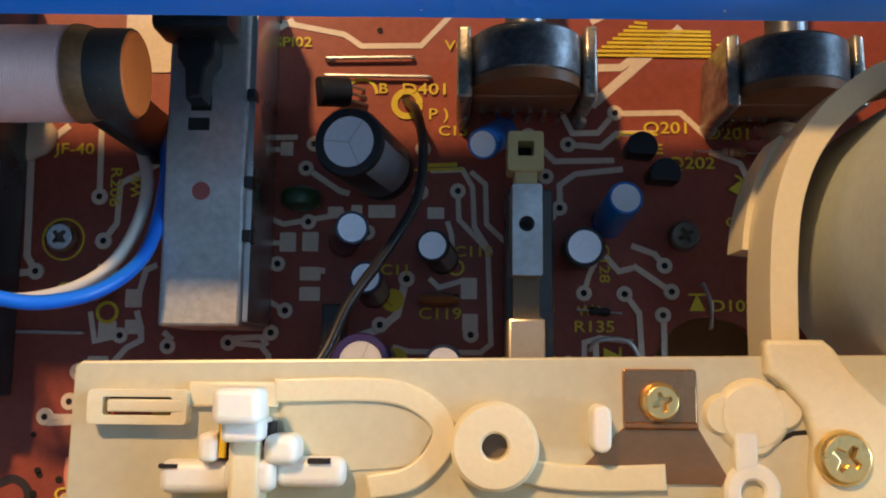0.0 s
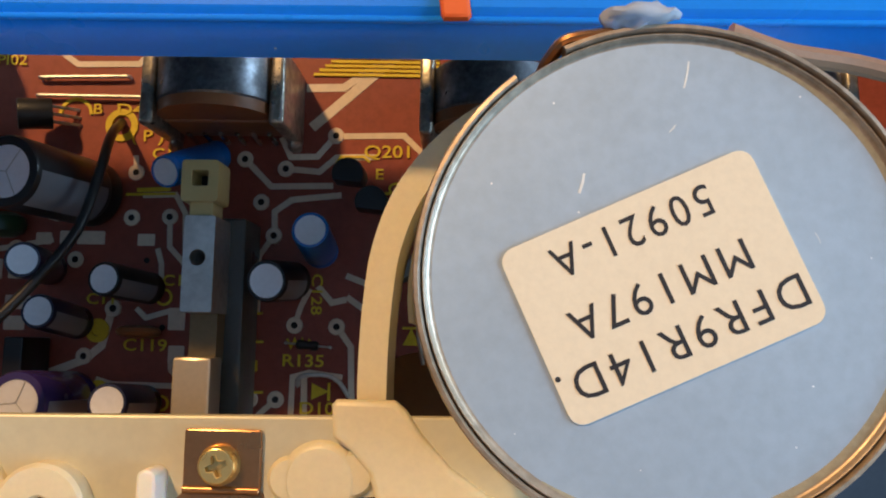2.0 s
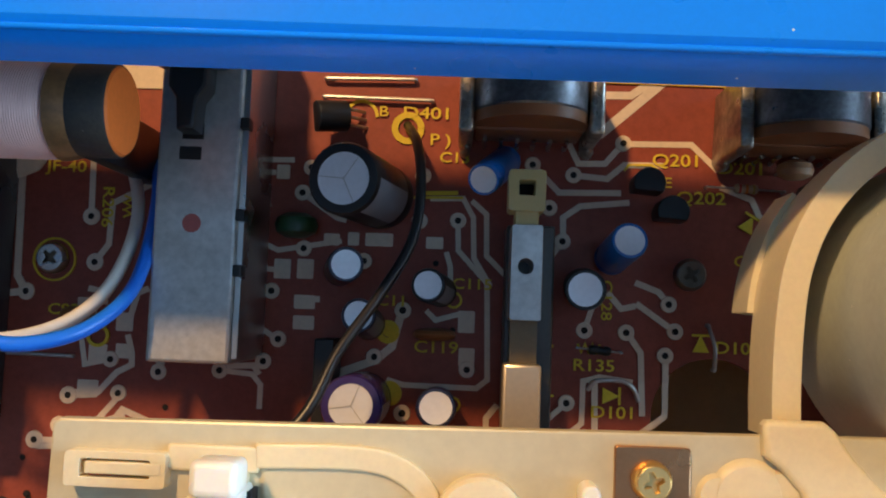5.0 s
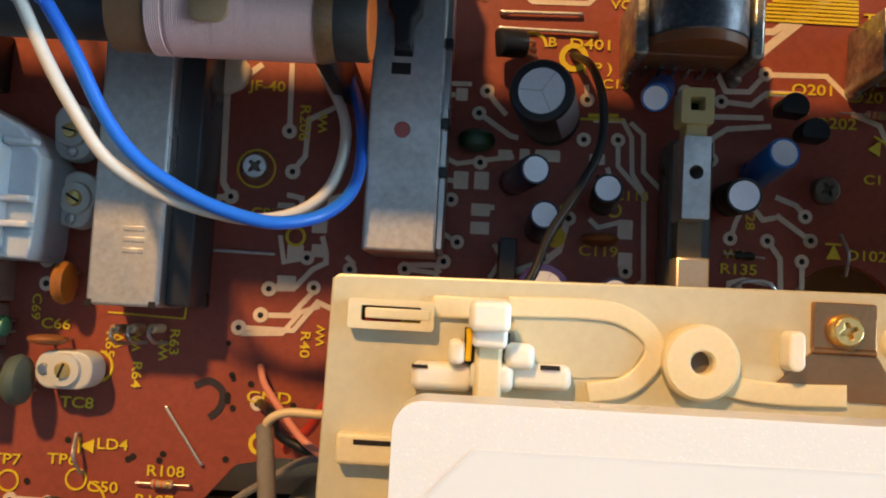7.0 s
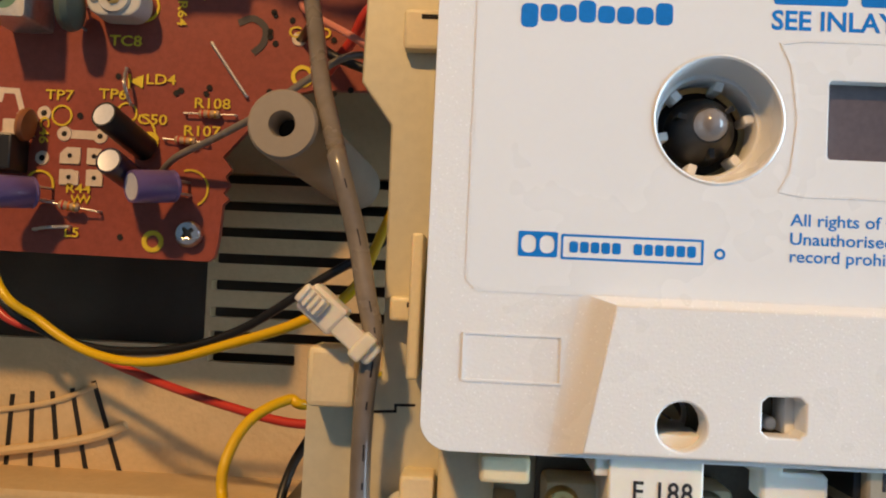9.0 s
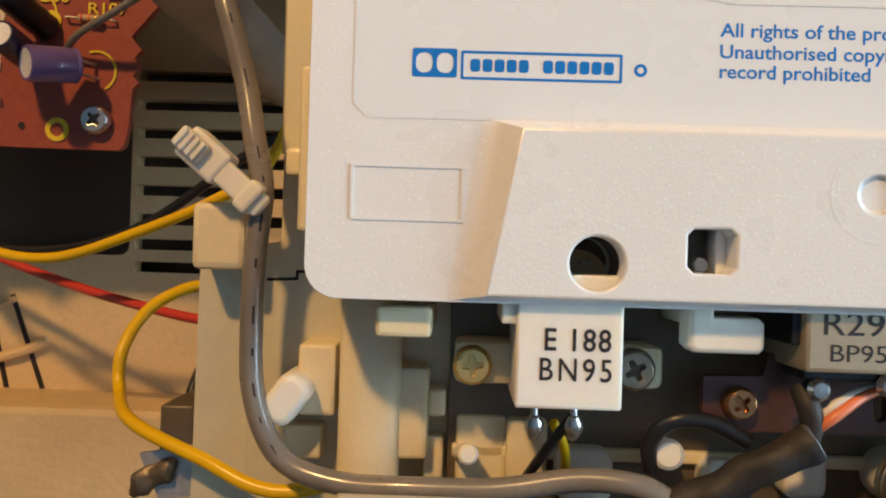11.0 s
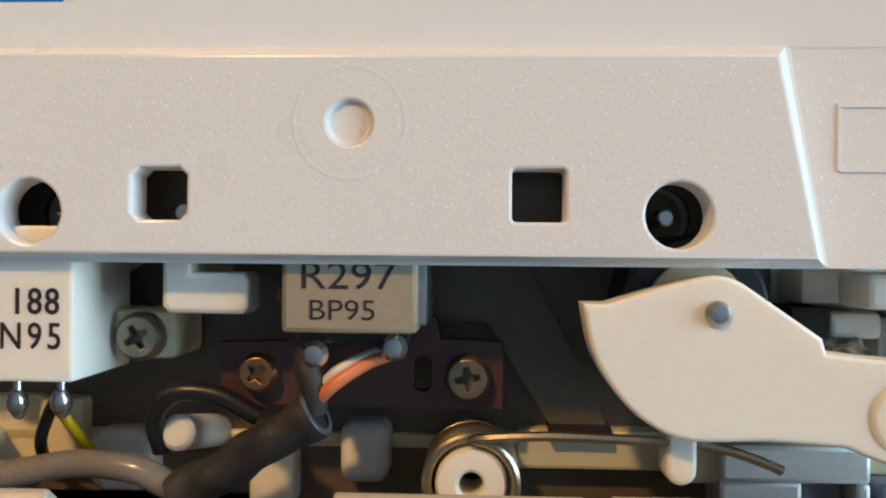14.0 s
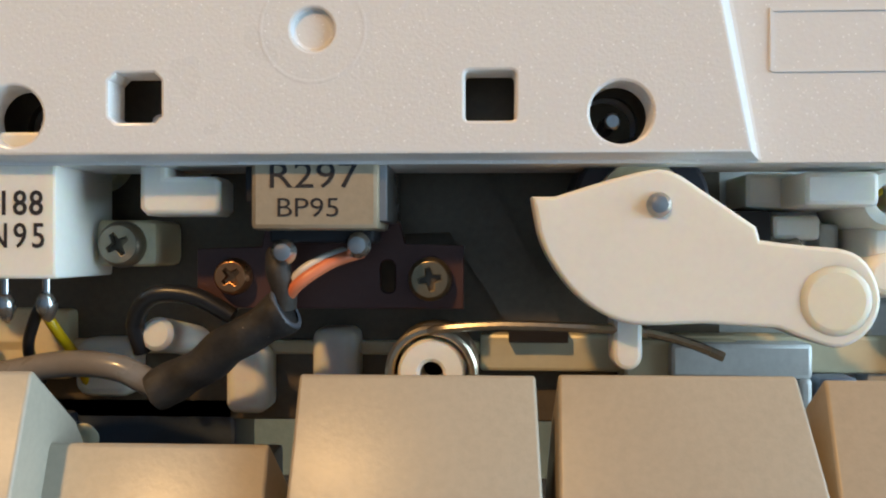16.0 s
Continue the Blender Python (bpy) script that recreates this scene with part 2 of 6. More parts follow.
M_WALL = mat("wall_paint", (0.20, 0.205, 0.21), 0.85, vary=0.08, big=2.0, fine=60.0)
M_CEIL = mat("ceiling_paint", (0.56, 0.65, 0.77), 0.9, vary=0.06, big=2.0, fine=60.0)
M_TABLE = mat("table_wood", (0.22, 0.12, 0.06), 0.45, vary=0.4, big=8.0, fine=200.0, stretch=(1, 8, 1))
M_BOARD = mat("board_lacquer", (0.34, 0.080, 0.050), 0.38, vary=0.40, big=35.0, fine=900.0, bump=0.12, spec=0.25, stain=(0.19, 0.049, 0.042))
M_TRACE = mat("lacquered_copper", (0.82, 0.66, 0.50), 0.42, metal=0.0, vary=0.2, coat=0.1)
M_SILK = mat("yellow_ink", (0.86, 0.62, 0.03), 0.6, vary=0.25, fine=3000.0)
M_HOLE = mat("dark_hole", (0.012, 0.008, 0.007), 0.8)
M_PLATE = mat("plated_steel", (0.70, 0.63, 0.43), 0.45, metal=0.25, vary=0.14, big=50.0, fine=700.0, stain=(0.48, 0.42, 0.30), bump=0.08)
M_CREAM = mat("cream_nylon", (0.82, 0.715, 0.48), 0.40, vary=0.12, sss=0.35, bump=0.06, stain=(0.62, 0.50, 0.30))
M_NYLON = mat("white_nylon", (0.87, 0.83, 0.74), 0.38, vary=0.06, sss=0.6, bump=0.05)
# the cassette's white flecks are painted glints, for sparkle on its grain
M_CASS = mat("cassette_plastic", (0.80, 0.79, 0.77), 0.30, vary=0.03, big=40.0, fine=3000.0, bump=0.24, depth=0.00010, fleck=(1900.0, 0.14, (0.95, 0.95, 0.94)), sss=0.15)
M_CASSW = mat("cassette_label_field", (0.80, 0.80, 0.79), 0.30, vary=0.02, big=40.0, fine=1500.0, bump=0.02, sss=0.1)
M_BLUEINK = mat("blue_ink", (0.002, 0.20, 0.62), 0.6, vary=0.2, fine=2500.0, spec=0.15)
M_BLUE = mat("blue_shell", (0.005, 0.24, 0.90), 0.26, vary=0.10, big=30.0, fine=1800.0, bump=0.10, fleck=(260.0, 0.035, (0.5, 0.6, 0.75)))
M_ORANGE = mat("orange_plastic", (0.85, 0.13, 0.02), 0.4, vary=0.1)
M_CASE = mat("grey_beige_shell", (0.66, 0.47, 0.25), 0.5, vary=0.15, fine=800.0, bump=0.7, depth=0.0002)
M_KEY = mat("beige_key_plastic", (0.47, 0.41, 0.32), 0.38, vary=0.16, big=55.0, fine=1500.0, bump=0.25, stain=(0.36, 0.27, 0.16))
M_KEYD = mat("grey_blue_plastic", (0.06, 0.07, 0.095), 0.5, vary=0.2, bump=0.2)
M_SHEET = mat("zinc_sheet", (0.70, 0.72, 0.70), 0.45, metal=0.3, vary=0.2, big=60.0, bump=0.1, stain=(0.36, 0.36, 0.33))
M_RIM = mat("worn_rim", (0.50, 0.42, 0.34), 0.40, metal=0.5, vary=0.7, big=70.0, fine=900.0, stain=(0.40, 0.24, 0.11))
M_MOTOR = mat("zinc_can", (0.47, 0.565, 0.66), 0.50, metal=0.45, vary=0.17, big=45.0, fine=900.0, bump=0.10, fleck=(330.0, 0.03, (0.85, 0.85, 0.85)))
M_LABEL = mat("paper_label", (0.82, 0.70, 0.52), 0.7, vary=0.12, big=50.0, fine=1600.0, stain=(0.72, 0.52, 0.32))
M_INK = mat("black_ink", (0.018, 0.016, 0.02), 0.6, vary=0.3, fine=3000.0)
M_COPPER = mat("copper_strap", (0.48, 0.24, 0.11), 0.30, metal=0.9, vary=0.2, bump=0.1)
M_BRASS = mat("brass", (0.86, 0.62, 0.24), 0.30, metal=0.80, vary=0.15)
M_STEEL = mat("steel", (0.58, 0.57, 0.55), 0.28, metal=0.95, vary=0.15)
M_DECK = mat("dark_steel_deck", (0.17, 0.135, 0.095), 0.45, metal=0.45, vary=0.3, big=60.0, stain=(0.16, 0.13, 0.10))
M_BROWN = mat("brown_plating", (0.125, 0.060, 0.050), 0.38, metal=0.4, vary=0.2)
M_TIN = mat("tinned_steel", (0.66, 0.64, 0.61), 0.42, metal=0.8, vary=0.42, big=120.0, fine=900.0, bump=0.3, stain=(0.34, 0.31, 0.28), rvary=0.25)
M_BLACK = mat("black_plastic", (0.016, 0.016, 0.018), 0.4, vary=0.3, bump=0.2)
M_RUBBER = mat("black_sleeve", (0.018, 0.017, 0.018), 0.62, vary=0.6, big=260.0, fine=2500.0, bump=0.5, stain=(0.075, 0.060, 0.042), fleck=(1100.0, 0.065, (0.20, 0.18, 0.16)))

# ---- the room, the table, the shell ----
solo("ground", box(-900, 900, -700, 900, -30, 0, 4), M_TABLE, "brown wooden table top under the opened set", kind="structure", base=(0, 0, 0))


def wall(name, x0, x1, y0, y1, z0, z1):
    return solo(name, box(x0, x1, y0, y1, z0, z1), M_WALL, "plain painted wall of the room", kind="structure")


wall("floor", -1700, 1700, -1700, 1700, -80, -30)
wall("wall_west", -1750, -1700, -1700, 1700, -30, 1700)
wall("wall_south", -1700, 1700, -1750, -1700, -30, 1700)
wall("wall_north", -1700, 1700, 1700, 1750, -30, 1700)
solo("ceiling", box(-1750, 1750, -1750, 1750, 1700, 1750), M_CEIL, "plain pale painted ceiling of the room", kind="structure")
east = box(1700, 1750, -1700, 1700, -30, 150)
box(1700, 1750, -1700, 1700, 1080, 1700, bm=east)
box(1700, 1750, -1700, -450, 150, 1080, bm=east)
box(1700, 1750, 950, 1700, 150, 1080, bm=east)
solo("wall_east", east, M_WALL, "plain painted wall with a window opening", kind="structure")

case = thing("radio_case_shell", (0, 40, 0), "grey-beige plastic rear shell of the set, lying open", "radio case")
louvres = [rounded(-51, -33 if y < 1 else -14, y - 1.05, y + 1.05, 0.3, 2) for y in (0.7, 5.1, 10.0, 15.6, 21.2, 26.7, 32.2, 37.8)]
# Large rectangular opening is added: the dark panel below stands in for board shade.
part("floor_panel", prism([(-110, -40), (160, -40), (160, 150), (-110, 150)], 8, 12, holes=louvres + [rounded(-108, -52, 2.8, 60, 2, 3)]), M_CASE, case)
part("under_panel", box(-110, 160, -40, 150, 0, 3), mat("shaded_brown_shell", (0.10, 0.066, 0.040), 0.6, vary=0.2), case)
part("side_wall", box(-114, -110, -44, 154, 0, 74, 1), M_CASE, case)
part("side_wall", box(-110, 160, 150, 154, 0, 56, 1), M_CASE, case)
part("side_wall", box(160, 164, -44, 154, 0, 74, 1), M_CASE, case)
part("front_lip", box(-110, 160, -44, -23.5, 0, 30, 1.5), M_CASE, case)
part("rim_rib", tube([(-100.7, -21.7, 13), (-89.0, -20.0, 13), (-78.6, -18.1, 13), (-71.1, -16.0, 13), (-66.9, -13.9, 13)], 1.0, seg=8), M_CASE, case)
part("step_rib", tube([(-101.7, -13.3, 12.2), (-88.8, -11.5, 12.2), (-80.7, -9.4, 12.2), (-73.8, -6.2, 12.2)], 0.6, seg=8), M_CASE, case)
for a, b_ in (((-91.3, -8.9), (-91.9, -24.8)), ((-87.2, -8.1), (-86.7, -24.6)), ((-83.0, -7.9), (-80.8, -24.3)), ((-78.9, -7.1), (-75.0, -24.0)), ((-74.5, -5.4), (-68.0, -23.7))):
    part("grille_slot", ribbon([a, b_], 1.0, 11.9, 12.08), M_HOLE, case, "dark slot of the grille")

bar = thing("blue_cabinet_strip", (40, 130, 88), "glossy bright blue plastic strip of the cabinet with specks", "cabinet strip")
prof = [(115.6, 89.6), (116.0, 88.6), (117.5, 88.0), (148, 88.0), (148, 95.0), (119.0, 94.3), (117.6, 93.6), (116.4, 91.5)]
bb = bmesh.new()
va = [bb.verts.new((-118, y + 1.6, z)) for y, z in prof]
vb = [bb.verts.new((170, y - 0.5, z)) for y, z in prof]
for k in range(len(prof)):
    bb.faces.new((va[k], va[(k + 1) % len(prof)], vb[(k + 1) % len(prof)], vb[k]))
bb.faces.new(va)
bb.faces.new(vb[::-1])
part("strip", bb, M_BLUE, bar)
part("ridge", tube([(-118, 119.5, 93.7), (170, 117.4, 93.9)], 0.35, straight=True), M_BLUE, bar)
part("end_post", box(-118, -110, 117, 148, 8, 90, 1), M_BLUE, bar)
part("end_post", box(160, 168, 121, 150, 8, 90, 1), M_BLUE, bar)
part("pointer", prism([(71.95, 118.3), (72.2, 117.9), (74.4, 117.9), (74.7, 118.3), (71.9, 140), (69.2, 140)], 93.0, 95.0, bev=0.35), M_ORANGE, bar, "orange dial pointer")

# ---- circuit board ----
PZ = 41.5
board = thing("circuit_board", (0, 80, PZ - 1.6), "red-brown lacquered circuit board with copper tracks and yellow print", "circuit board")
outline = [(-105, 20.6), (-43.2, 20.0), (-42.2, 20.8), (-41.6, 24.0), (-41.2, 30), (-40.2, 31), (-41.2, 32), (-40.2, 33.5), (-41, 35), (-39.9, 36.2), (-41.6, 38.4), (-32.4, 49.2), (-26, 50.8),
           (20, 51), (20, 60), (156, 60), (156, 140), (-105, 140)]
part("board", prism(outline, PZ - 1.6, PZ, holes=[circle(67.5, 79, 9, 32)]), M_BOARD, board)

# ---- cassette deck chassis ----
deck = thing("cassette_deck_chassis", (40, 30, 12), "pale plated steel deck chassis plate with moulded cream plastic guides", "chassis plate")
PL = 82.0
plate_outline = [(-12.0, 80.0), (-11.2, 80.6), (108.5, 82.4), (109, 16), (-8.4, 16), (-8.6, 38.2), (-12.6, 43.6)]
part("plate", prism(plate_outline, PL - 1.5, PL, bev=0.3), M_PLATE, deck)
for px, py in ((-4, 60), (100, 66), (30, 62)):
    part("leg", lathe([(0, 0), (3, 0), (3, 68.6), (0, 68.6)], c=(px, py, 12), seg=20), M_CASE, deck)

# raised guides and clips moulded onto the plate
Q = 84.0
M_SLATE = mat("slate_blue_plastic", (0.22, 0.26, 0.33), 0.4, vary=0.1)


def guide(name, outline, z0, z1, material=M_CREAM, holes=(), bev=0.35, label=""):
    return part(name, prism(outline, z0, z1, holes=holes, bev=bev), material, deck, label)


x0, y1, x1, y0 = -9.6, 77.6, 0.9, 74.0
guide("slot_block", rounded(x0, x1, y0, y1, 0.5), PL, Q, holes=[rounded(x0 + 1.6, x1 - 1.6, y0 + 0.95, y1 - 0.75, 0.2, 2)])
part("slot_floor", box(x0 + 1.5, x1 - 1.5, y0 + 0.9, y1 - 0.7, PL - 0.2, PL + 0.15), M_HOLE, deck)
part("slot_tongue", box(x0 + 2.1, x1 - 0.4, y0 + 1.3, y1 - 1.0, PL + 0.2, Q + 0.1, 0.2), M_CREAM, deck)
arm = [(9.8, 77.6), (20.2, 77.8), (24.8, 76.8), (27.6, 74.3), (27.3, 71.5), (24.4, 68.7), (19.9, 67.7)]
part("guide_arm", prism(ring_of([(p.x, p.y) for p in spline([(x, y, 0) for x, y in arm], 5)], 2.5), PL, PL + 0.9, bev=0.25), M_CREAM, deck)
part("guide_strip", box(0.6, 10.2, 75.8, 78.5, PL, PL + 0.86, 0.3), M_CREAM, deck)
part("well_floor", prism([(10.7, 76.6), (23.6, 77.1), (26.9, 74.0), (24.7, 69.9), (11.1, 68.8)], PL, PL + 0.3), M_PLATE, deck)
bx, by = 33.1, 72.1
part("boss", lathe([(1.35, 78), (1.35, Q + 0.3), (1.6, Q + 0.6), (4.2, Q + 0.6), (4.6, Q + 0.2), (4.6, PL)], c=(bx, by, 0), seg=40), M_CREAM, deck)
part("boss_bore", lathe([(0, PL + 0.3), (1.37, PL + 0.3)], c=(bx, by, 0), seg=24), M_DECK, deck)
arm2 = [(35.9, 69.7), (39.6, 69.0), (44.9, 68.8), (51.0, 69.0)]
part("guide_rail", prism(ring_of([(p.x, p.y) for p in spline([(x, y, 0) for x, y in arm2], 4)], 2.7), PL, PL + 0.8, bev=0.25), M_CREAM, deck)
ox, oy = 44.0, 74.1
guide("oval_stub", rounded(ox - 1.0, ox + 1.0, oy - 2.4, oy + 2.4, 0.95), PL, Q + 1.4, M_NYLON)
# latch of white blocks
part("latch_head", box(5.1, 9.9, 74.5, 78.1, 85.5, 90.2, 0.8, 3), M_NYLON, deck)
part("latch_step", box(5.6, 9.7, 72.6, 75.0, PL, 88.4, 0.6, 3), M_NYLON, deck)
part("latch_arm", box(6.0, 9.3, 66.0, 76.2, PL, 86.4, 0.6, 3), M_CREAM, deck)
part("latch_block", box(2.8, 4.8, 70.4, 73.4, PL, 86.4, 0.7, 3), M_NYLON, deck)
part("latch_block", box(9.5, 13.1, 70.2, 73.3, PL, 86.6, 1.0, 4), M_NYLON, deck)
for a, b_, zt in (((-1.5, 70.5), (5.9, 67.1), 85.0), ((5.5, 70.9), (10.7, 67.4), 86.2), ((10.4, 70.9), (17.7, 67.8), 84.8)):
    part("latch_foot", box(a[0], b_[0], b_[1], a[1], PL, zt, 1.0, 4), M_NYLON, deck)
for a, b_ in (((-1.4, 70.1), (0.5, 69.7)), ((13.9, 70.8), (16.2, 70.3)), ((4.7, 74.8), (5.9, 71.0)), ((9.2, 74.4), (10.1, 72.0))):
    part("gap", box(a[0], b_[0], b_[1], a[1], PL, 85.15), M_HOLE, deck)
# clips along the edge
for a, b_ in (((-10.1, 61.5), (-2.5, 57.8)), ((-7.3, 52.5), (-2.2, 47.4)), ((-7.5, 16.4), (-3.9, 13.3))):
    part("edge_clip", box(a[0], b_[0], b_[1], a[1], PL, Q + 0.6, 0.5), M_CREAM, deck)
    part("clip_slot", box(a[0] + 2.2, b_[0], a[1] - 1.3, a[1] - 0.7, Q + 0.3, Q + 0.65), M_HOLE, deck)
part("edge_rib", box(-4.6, -3.2, 7, 24, PL, 92, 0.4), M_CREAM, deck)
part("rivet_stem", box(58.1, 60.6, 69.0, 73.8, PL, PL + 0.95, 0.4), M_NYLON, deck)
part("rivet_ring", lathe([(1.25, PL), (1.25, PL + 0.8), (1.5, PL + 1.05), (2.6, PL + 1.05), (3.0, PL + 0.6), (3.0, PL)], c=(59.9, 67.6, 0), seg=28), M_NYLON, deck)
part("weld_patch", lathe([(0, 0.9), (3.2, 0.8), (3.8, 0.4), (4.0, 0)], c=(60.3, 75.4, PL), seg=32), M_CREAM, deck)
for px, py in ((57.3, 75.5), (63.5, 76.1), (60.6, 73.4)):
    part("weld_lobe", lathe([(0, 0.75), (1.9, 0.65), (2.3, 0)], c=(px, py, PL), seg=24), M_CREAM, deck)
part("curved_slot", ribbon([(58.0, 73.2), (62.4, 72.5), (64.5, 73.6), (67.7, 73.9)], 0.5, PL, PL + 0.06), M_HOLE, deck)
# lower left of the chassis
part("side_plate", prism([(-8.4, 17), (-8.4, 6), (-11.8, 5), (-12.2, -40), (12.5, -40), (12.5, 17)], PL - 2.5, PL - 1.0, bev=0.3), M_PLATE, deck)
part("side_flange", prism([(-17.8, 9.2), (-11.9, 9.6), (-11.9, -40), (-18.4, -40)], 79, 80.2), M_PLATE, deck)
part("seam", ribbon([(-9.9, 1.5), (-6.4, 1.7), (-6.4, 2.5), (-3.9, 2.6)], 0.35, 80.9, 81.05), M_HOLE, deck)
part("cable_block", box(-17.0, -11.0, 2.6, 10.0, 80, 87, 0.8), M_CREAM, deck)
part("pillar", lathe([(0, 0), (3.4, 0), (3.4, 40), (0, 40)], m=Matrix.Translation((2.9, 2, 86)) @ pose(0, 0, 0, 90, 0, 0) @ Matrix.Diagonal((1, 0.55, 1, 1)), seg=28), M_CREAM, deck)
for a, b_, zt in (((4.3, -0.1), (9.8, -3.1), 97.5), ((-5.1, -5.2), (-0.9, -13.1), 86), ((-6.9, -14.4), (-2.5, -18.2), 84.5), ((5.7, -7.4), (9.3, -17.4), 86.4), ((9.2, -9.8), (11.2, -12.8), 85.6),
                  ((4.5, -13.4), (5.9, -17.5), 84.2), ((8.8, -15.2), (11.1, -20.1), 84), ((12.4, -12.6), (18.0, -20.0), 85), ((17.9, -12.7), (22.4, -19.8), 86)):
    part("clip_block", box(a[0], b_[0], b_[1], a[1], 80, zt, 0.5), M_CREAM, deck)
ta, tb = Vector((-7.3, -12.9, 0)), Vector((-4.1, -8.6, 0))
tm = Matrix.Translation(ta.lerp(tb, 0.5)) @ pose(0, 0, 0, 0, 0, math.degrees(math.atan2((tb - ta).y, (tb - ta).x)))
tl = (tb - ta).length / 2
part("peg", prism(rounded(-tl - 0.4, tl, -1.9, 1.9, 1.5, 5), 82, 89.4, bev=0.8, seg=3, m=tm), M_NYLON, deck, "rounded milky nylon tab")
part("peg", rod((12.9, -17.3, 82), (13.8, -15.8, 90), 1.1, seg=16), M_NYLON, deck)
wx0, wy1, wx1, wy0 = 23.3, -15.5, 29.5, -21.4
part("block", prism(rounded(wx0, wx1, wy0, wy1, 1.6, 5), 80, 87, bev=0.9, seg=3), M_NYLON, deck)
part("peg", rod((35.0, -16.3, 82), (33.9, -14.4, 93), 1.6, seg=20), M_NYLON, deck)
for a, b_ in (((38.9, -16.2), (43.1, -22.8)), ((47.5, -14.3), (52.0, -19.9))):
    part("clip_block", box(a[0], b_[0], b_[1], a[1], 80, 88, 1.1, 4), M_NYLON, deck)
# dark head deck and its ribs
part("head_deck", prism([(11.5, -24), (88, -24), (88, 16), (11.5, 16)], 82.6, 84, bev=0.2), M_DECK, deck)
part("rib", prism([(55.3, 1.4), (64.2, 1.4), (69.7, -8.8), (72.4, -14.8), (67.2, -14.8), (60.9, -4.9), (55.6, -5.0)], 84, 86), M_DECK, deck)
part("key_rail", box(64, 112, -18.6, -14.9, 80, 86.5, 0.4), M_PLATE, deck)
part("rail_strip", box(12, 64, -17.2, -15.8, 80, 85, 0.3), M_CREAM, deck)
part("key_rail_notch", box(66.8, 72.5, -15.6, -14.4, 84, 87.9), M_HOLE, deck)
part("bay", box(16, 38.9, -40, -21.6, 76, 84, 0.5), mat("navy_panel", (0.055, 0.070, 0.095), 0.35, vary=0.3, big=90.0), deck, "dark navy plastic panel")
# sheet added over the lamp-lit board so that it reads as shaded
part("dark_sheet", box(113, 150, 62, 104, 60, 62, 0.4), M_KEYD, deck, "dark grey sheet added beside the motor to darken the board there")
part("sheet_rib", box(126, 150, 78, 84, 62, 64, 0.4), M_SLATE, deck)
part("bay_step", box(14, 48, -21.4, -18.6, 76, 80, 0.3), M_BLACK, deck)
part("glue_spot", lump(22.8, -26.3, 84, 1.9, 1.7, 0.5, 20, 0.2, 0.7), M_CREAM, deck, "dried pale glue spot")
part("right_plate", prism([(84, -26), (118, -26), (118, 17), (84, 17)], 81, 83.5, bev=0.3), M_SHEET, deck)
for a, b_, zt, mt in (((88.7, 0.6), (93.7, -2.7), 90, M_NYLON), ((92.0, 0.2), (98.5, -2.8), 96, M_NYLON), ((96.6, -4.0), (98.6, -9.0), 87, M_SHEET),
                      ((86.2, -9.9), (91.8, -12.0), 88, M_PLATE), ((95.9, -18.6), (99.6, -22.4), 89, M_SLATE), ((82.0, -15.4), (95.4, -18.9), 89, M_SHEET), ((93.9, -18.7), (95.4, -22.6), 89, M_SHEET), ((82.0, -18.7), (89.5, -22.6), 88.6, M_SHEET), ((89.7, -19.0), (93.8, -22.6), 87, M_SLATE), ((91.0, -3.4), (95.5, -5.7), 90.6, M_NYLON), ((91.6, -5.6), (94.6, -7.5), 89.4, M_NYLON),
                      ((77.7, -15.2), (88.8, -19.3), 88, M_PLATE)):
    part("right_block", box(a[0], b_[0], b_[1], a[1], 82, zt, 0.5), mt, deck)
part("ring_boss", lathe([(1.25, 84), (1.25, 93.6), (1.45, 94), (2.4, 94), (2.75, 93.5), (2.75, 83)], c=(100.3, -2.1, 0), seg=32), M_NYLON, deck)
part("boss_neck", box(99.1, 101.7, -8.0, -4.2, 83, 92.6, 0.6, 3), M_NYLON, deck)
part("boss_pad", prism(rounded(98.3, 103.6, -10.9, -6.9, 1.8, 6), 83, 93.4, bev=0.8, seg=3), M_NYLON, deck)
part("trough", box(101.6, 104.6, -24, -11.6, 82, 86, 0.4), M_SHEET, deck)
part("trough_wall", box(104.9, 105.6, -24, -9.0, 82, 88, 0.2), M_DECK, deck)
part("boss_lead", rod((100.0, -3.0, 84), (100.0, -1.2, 92), 0.55), mat("yellow_lead", (0.80, 0.52, 0.03), 0.4), deck, "yellow lead inside the ring boss")
part("lint", lump(91.6, -6.6, 90.4, 3.2, 0.9, 0.8, -4, 0.8, 1.6), mat("grey_lint", (0.32, 0.26, 0.19), 0.95, vary=0.5, big=400.0, bump=1.0), deck, "brown lint behind the lever")
part("square_hole", box(87.6, 90.8, -5.7, -3.0, 83.4, 90.9), M_HOLE, deck)


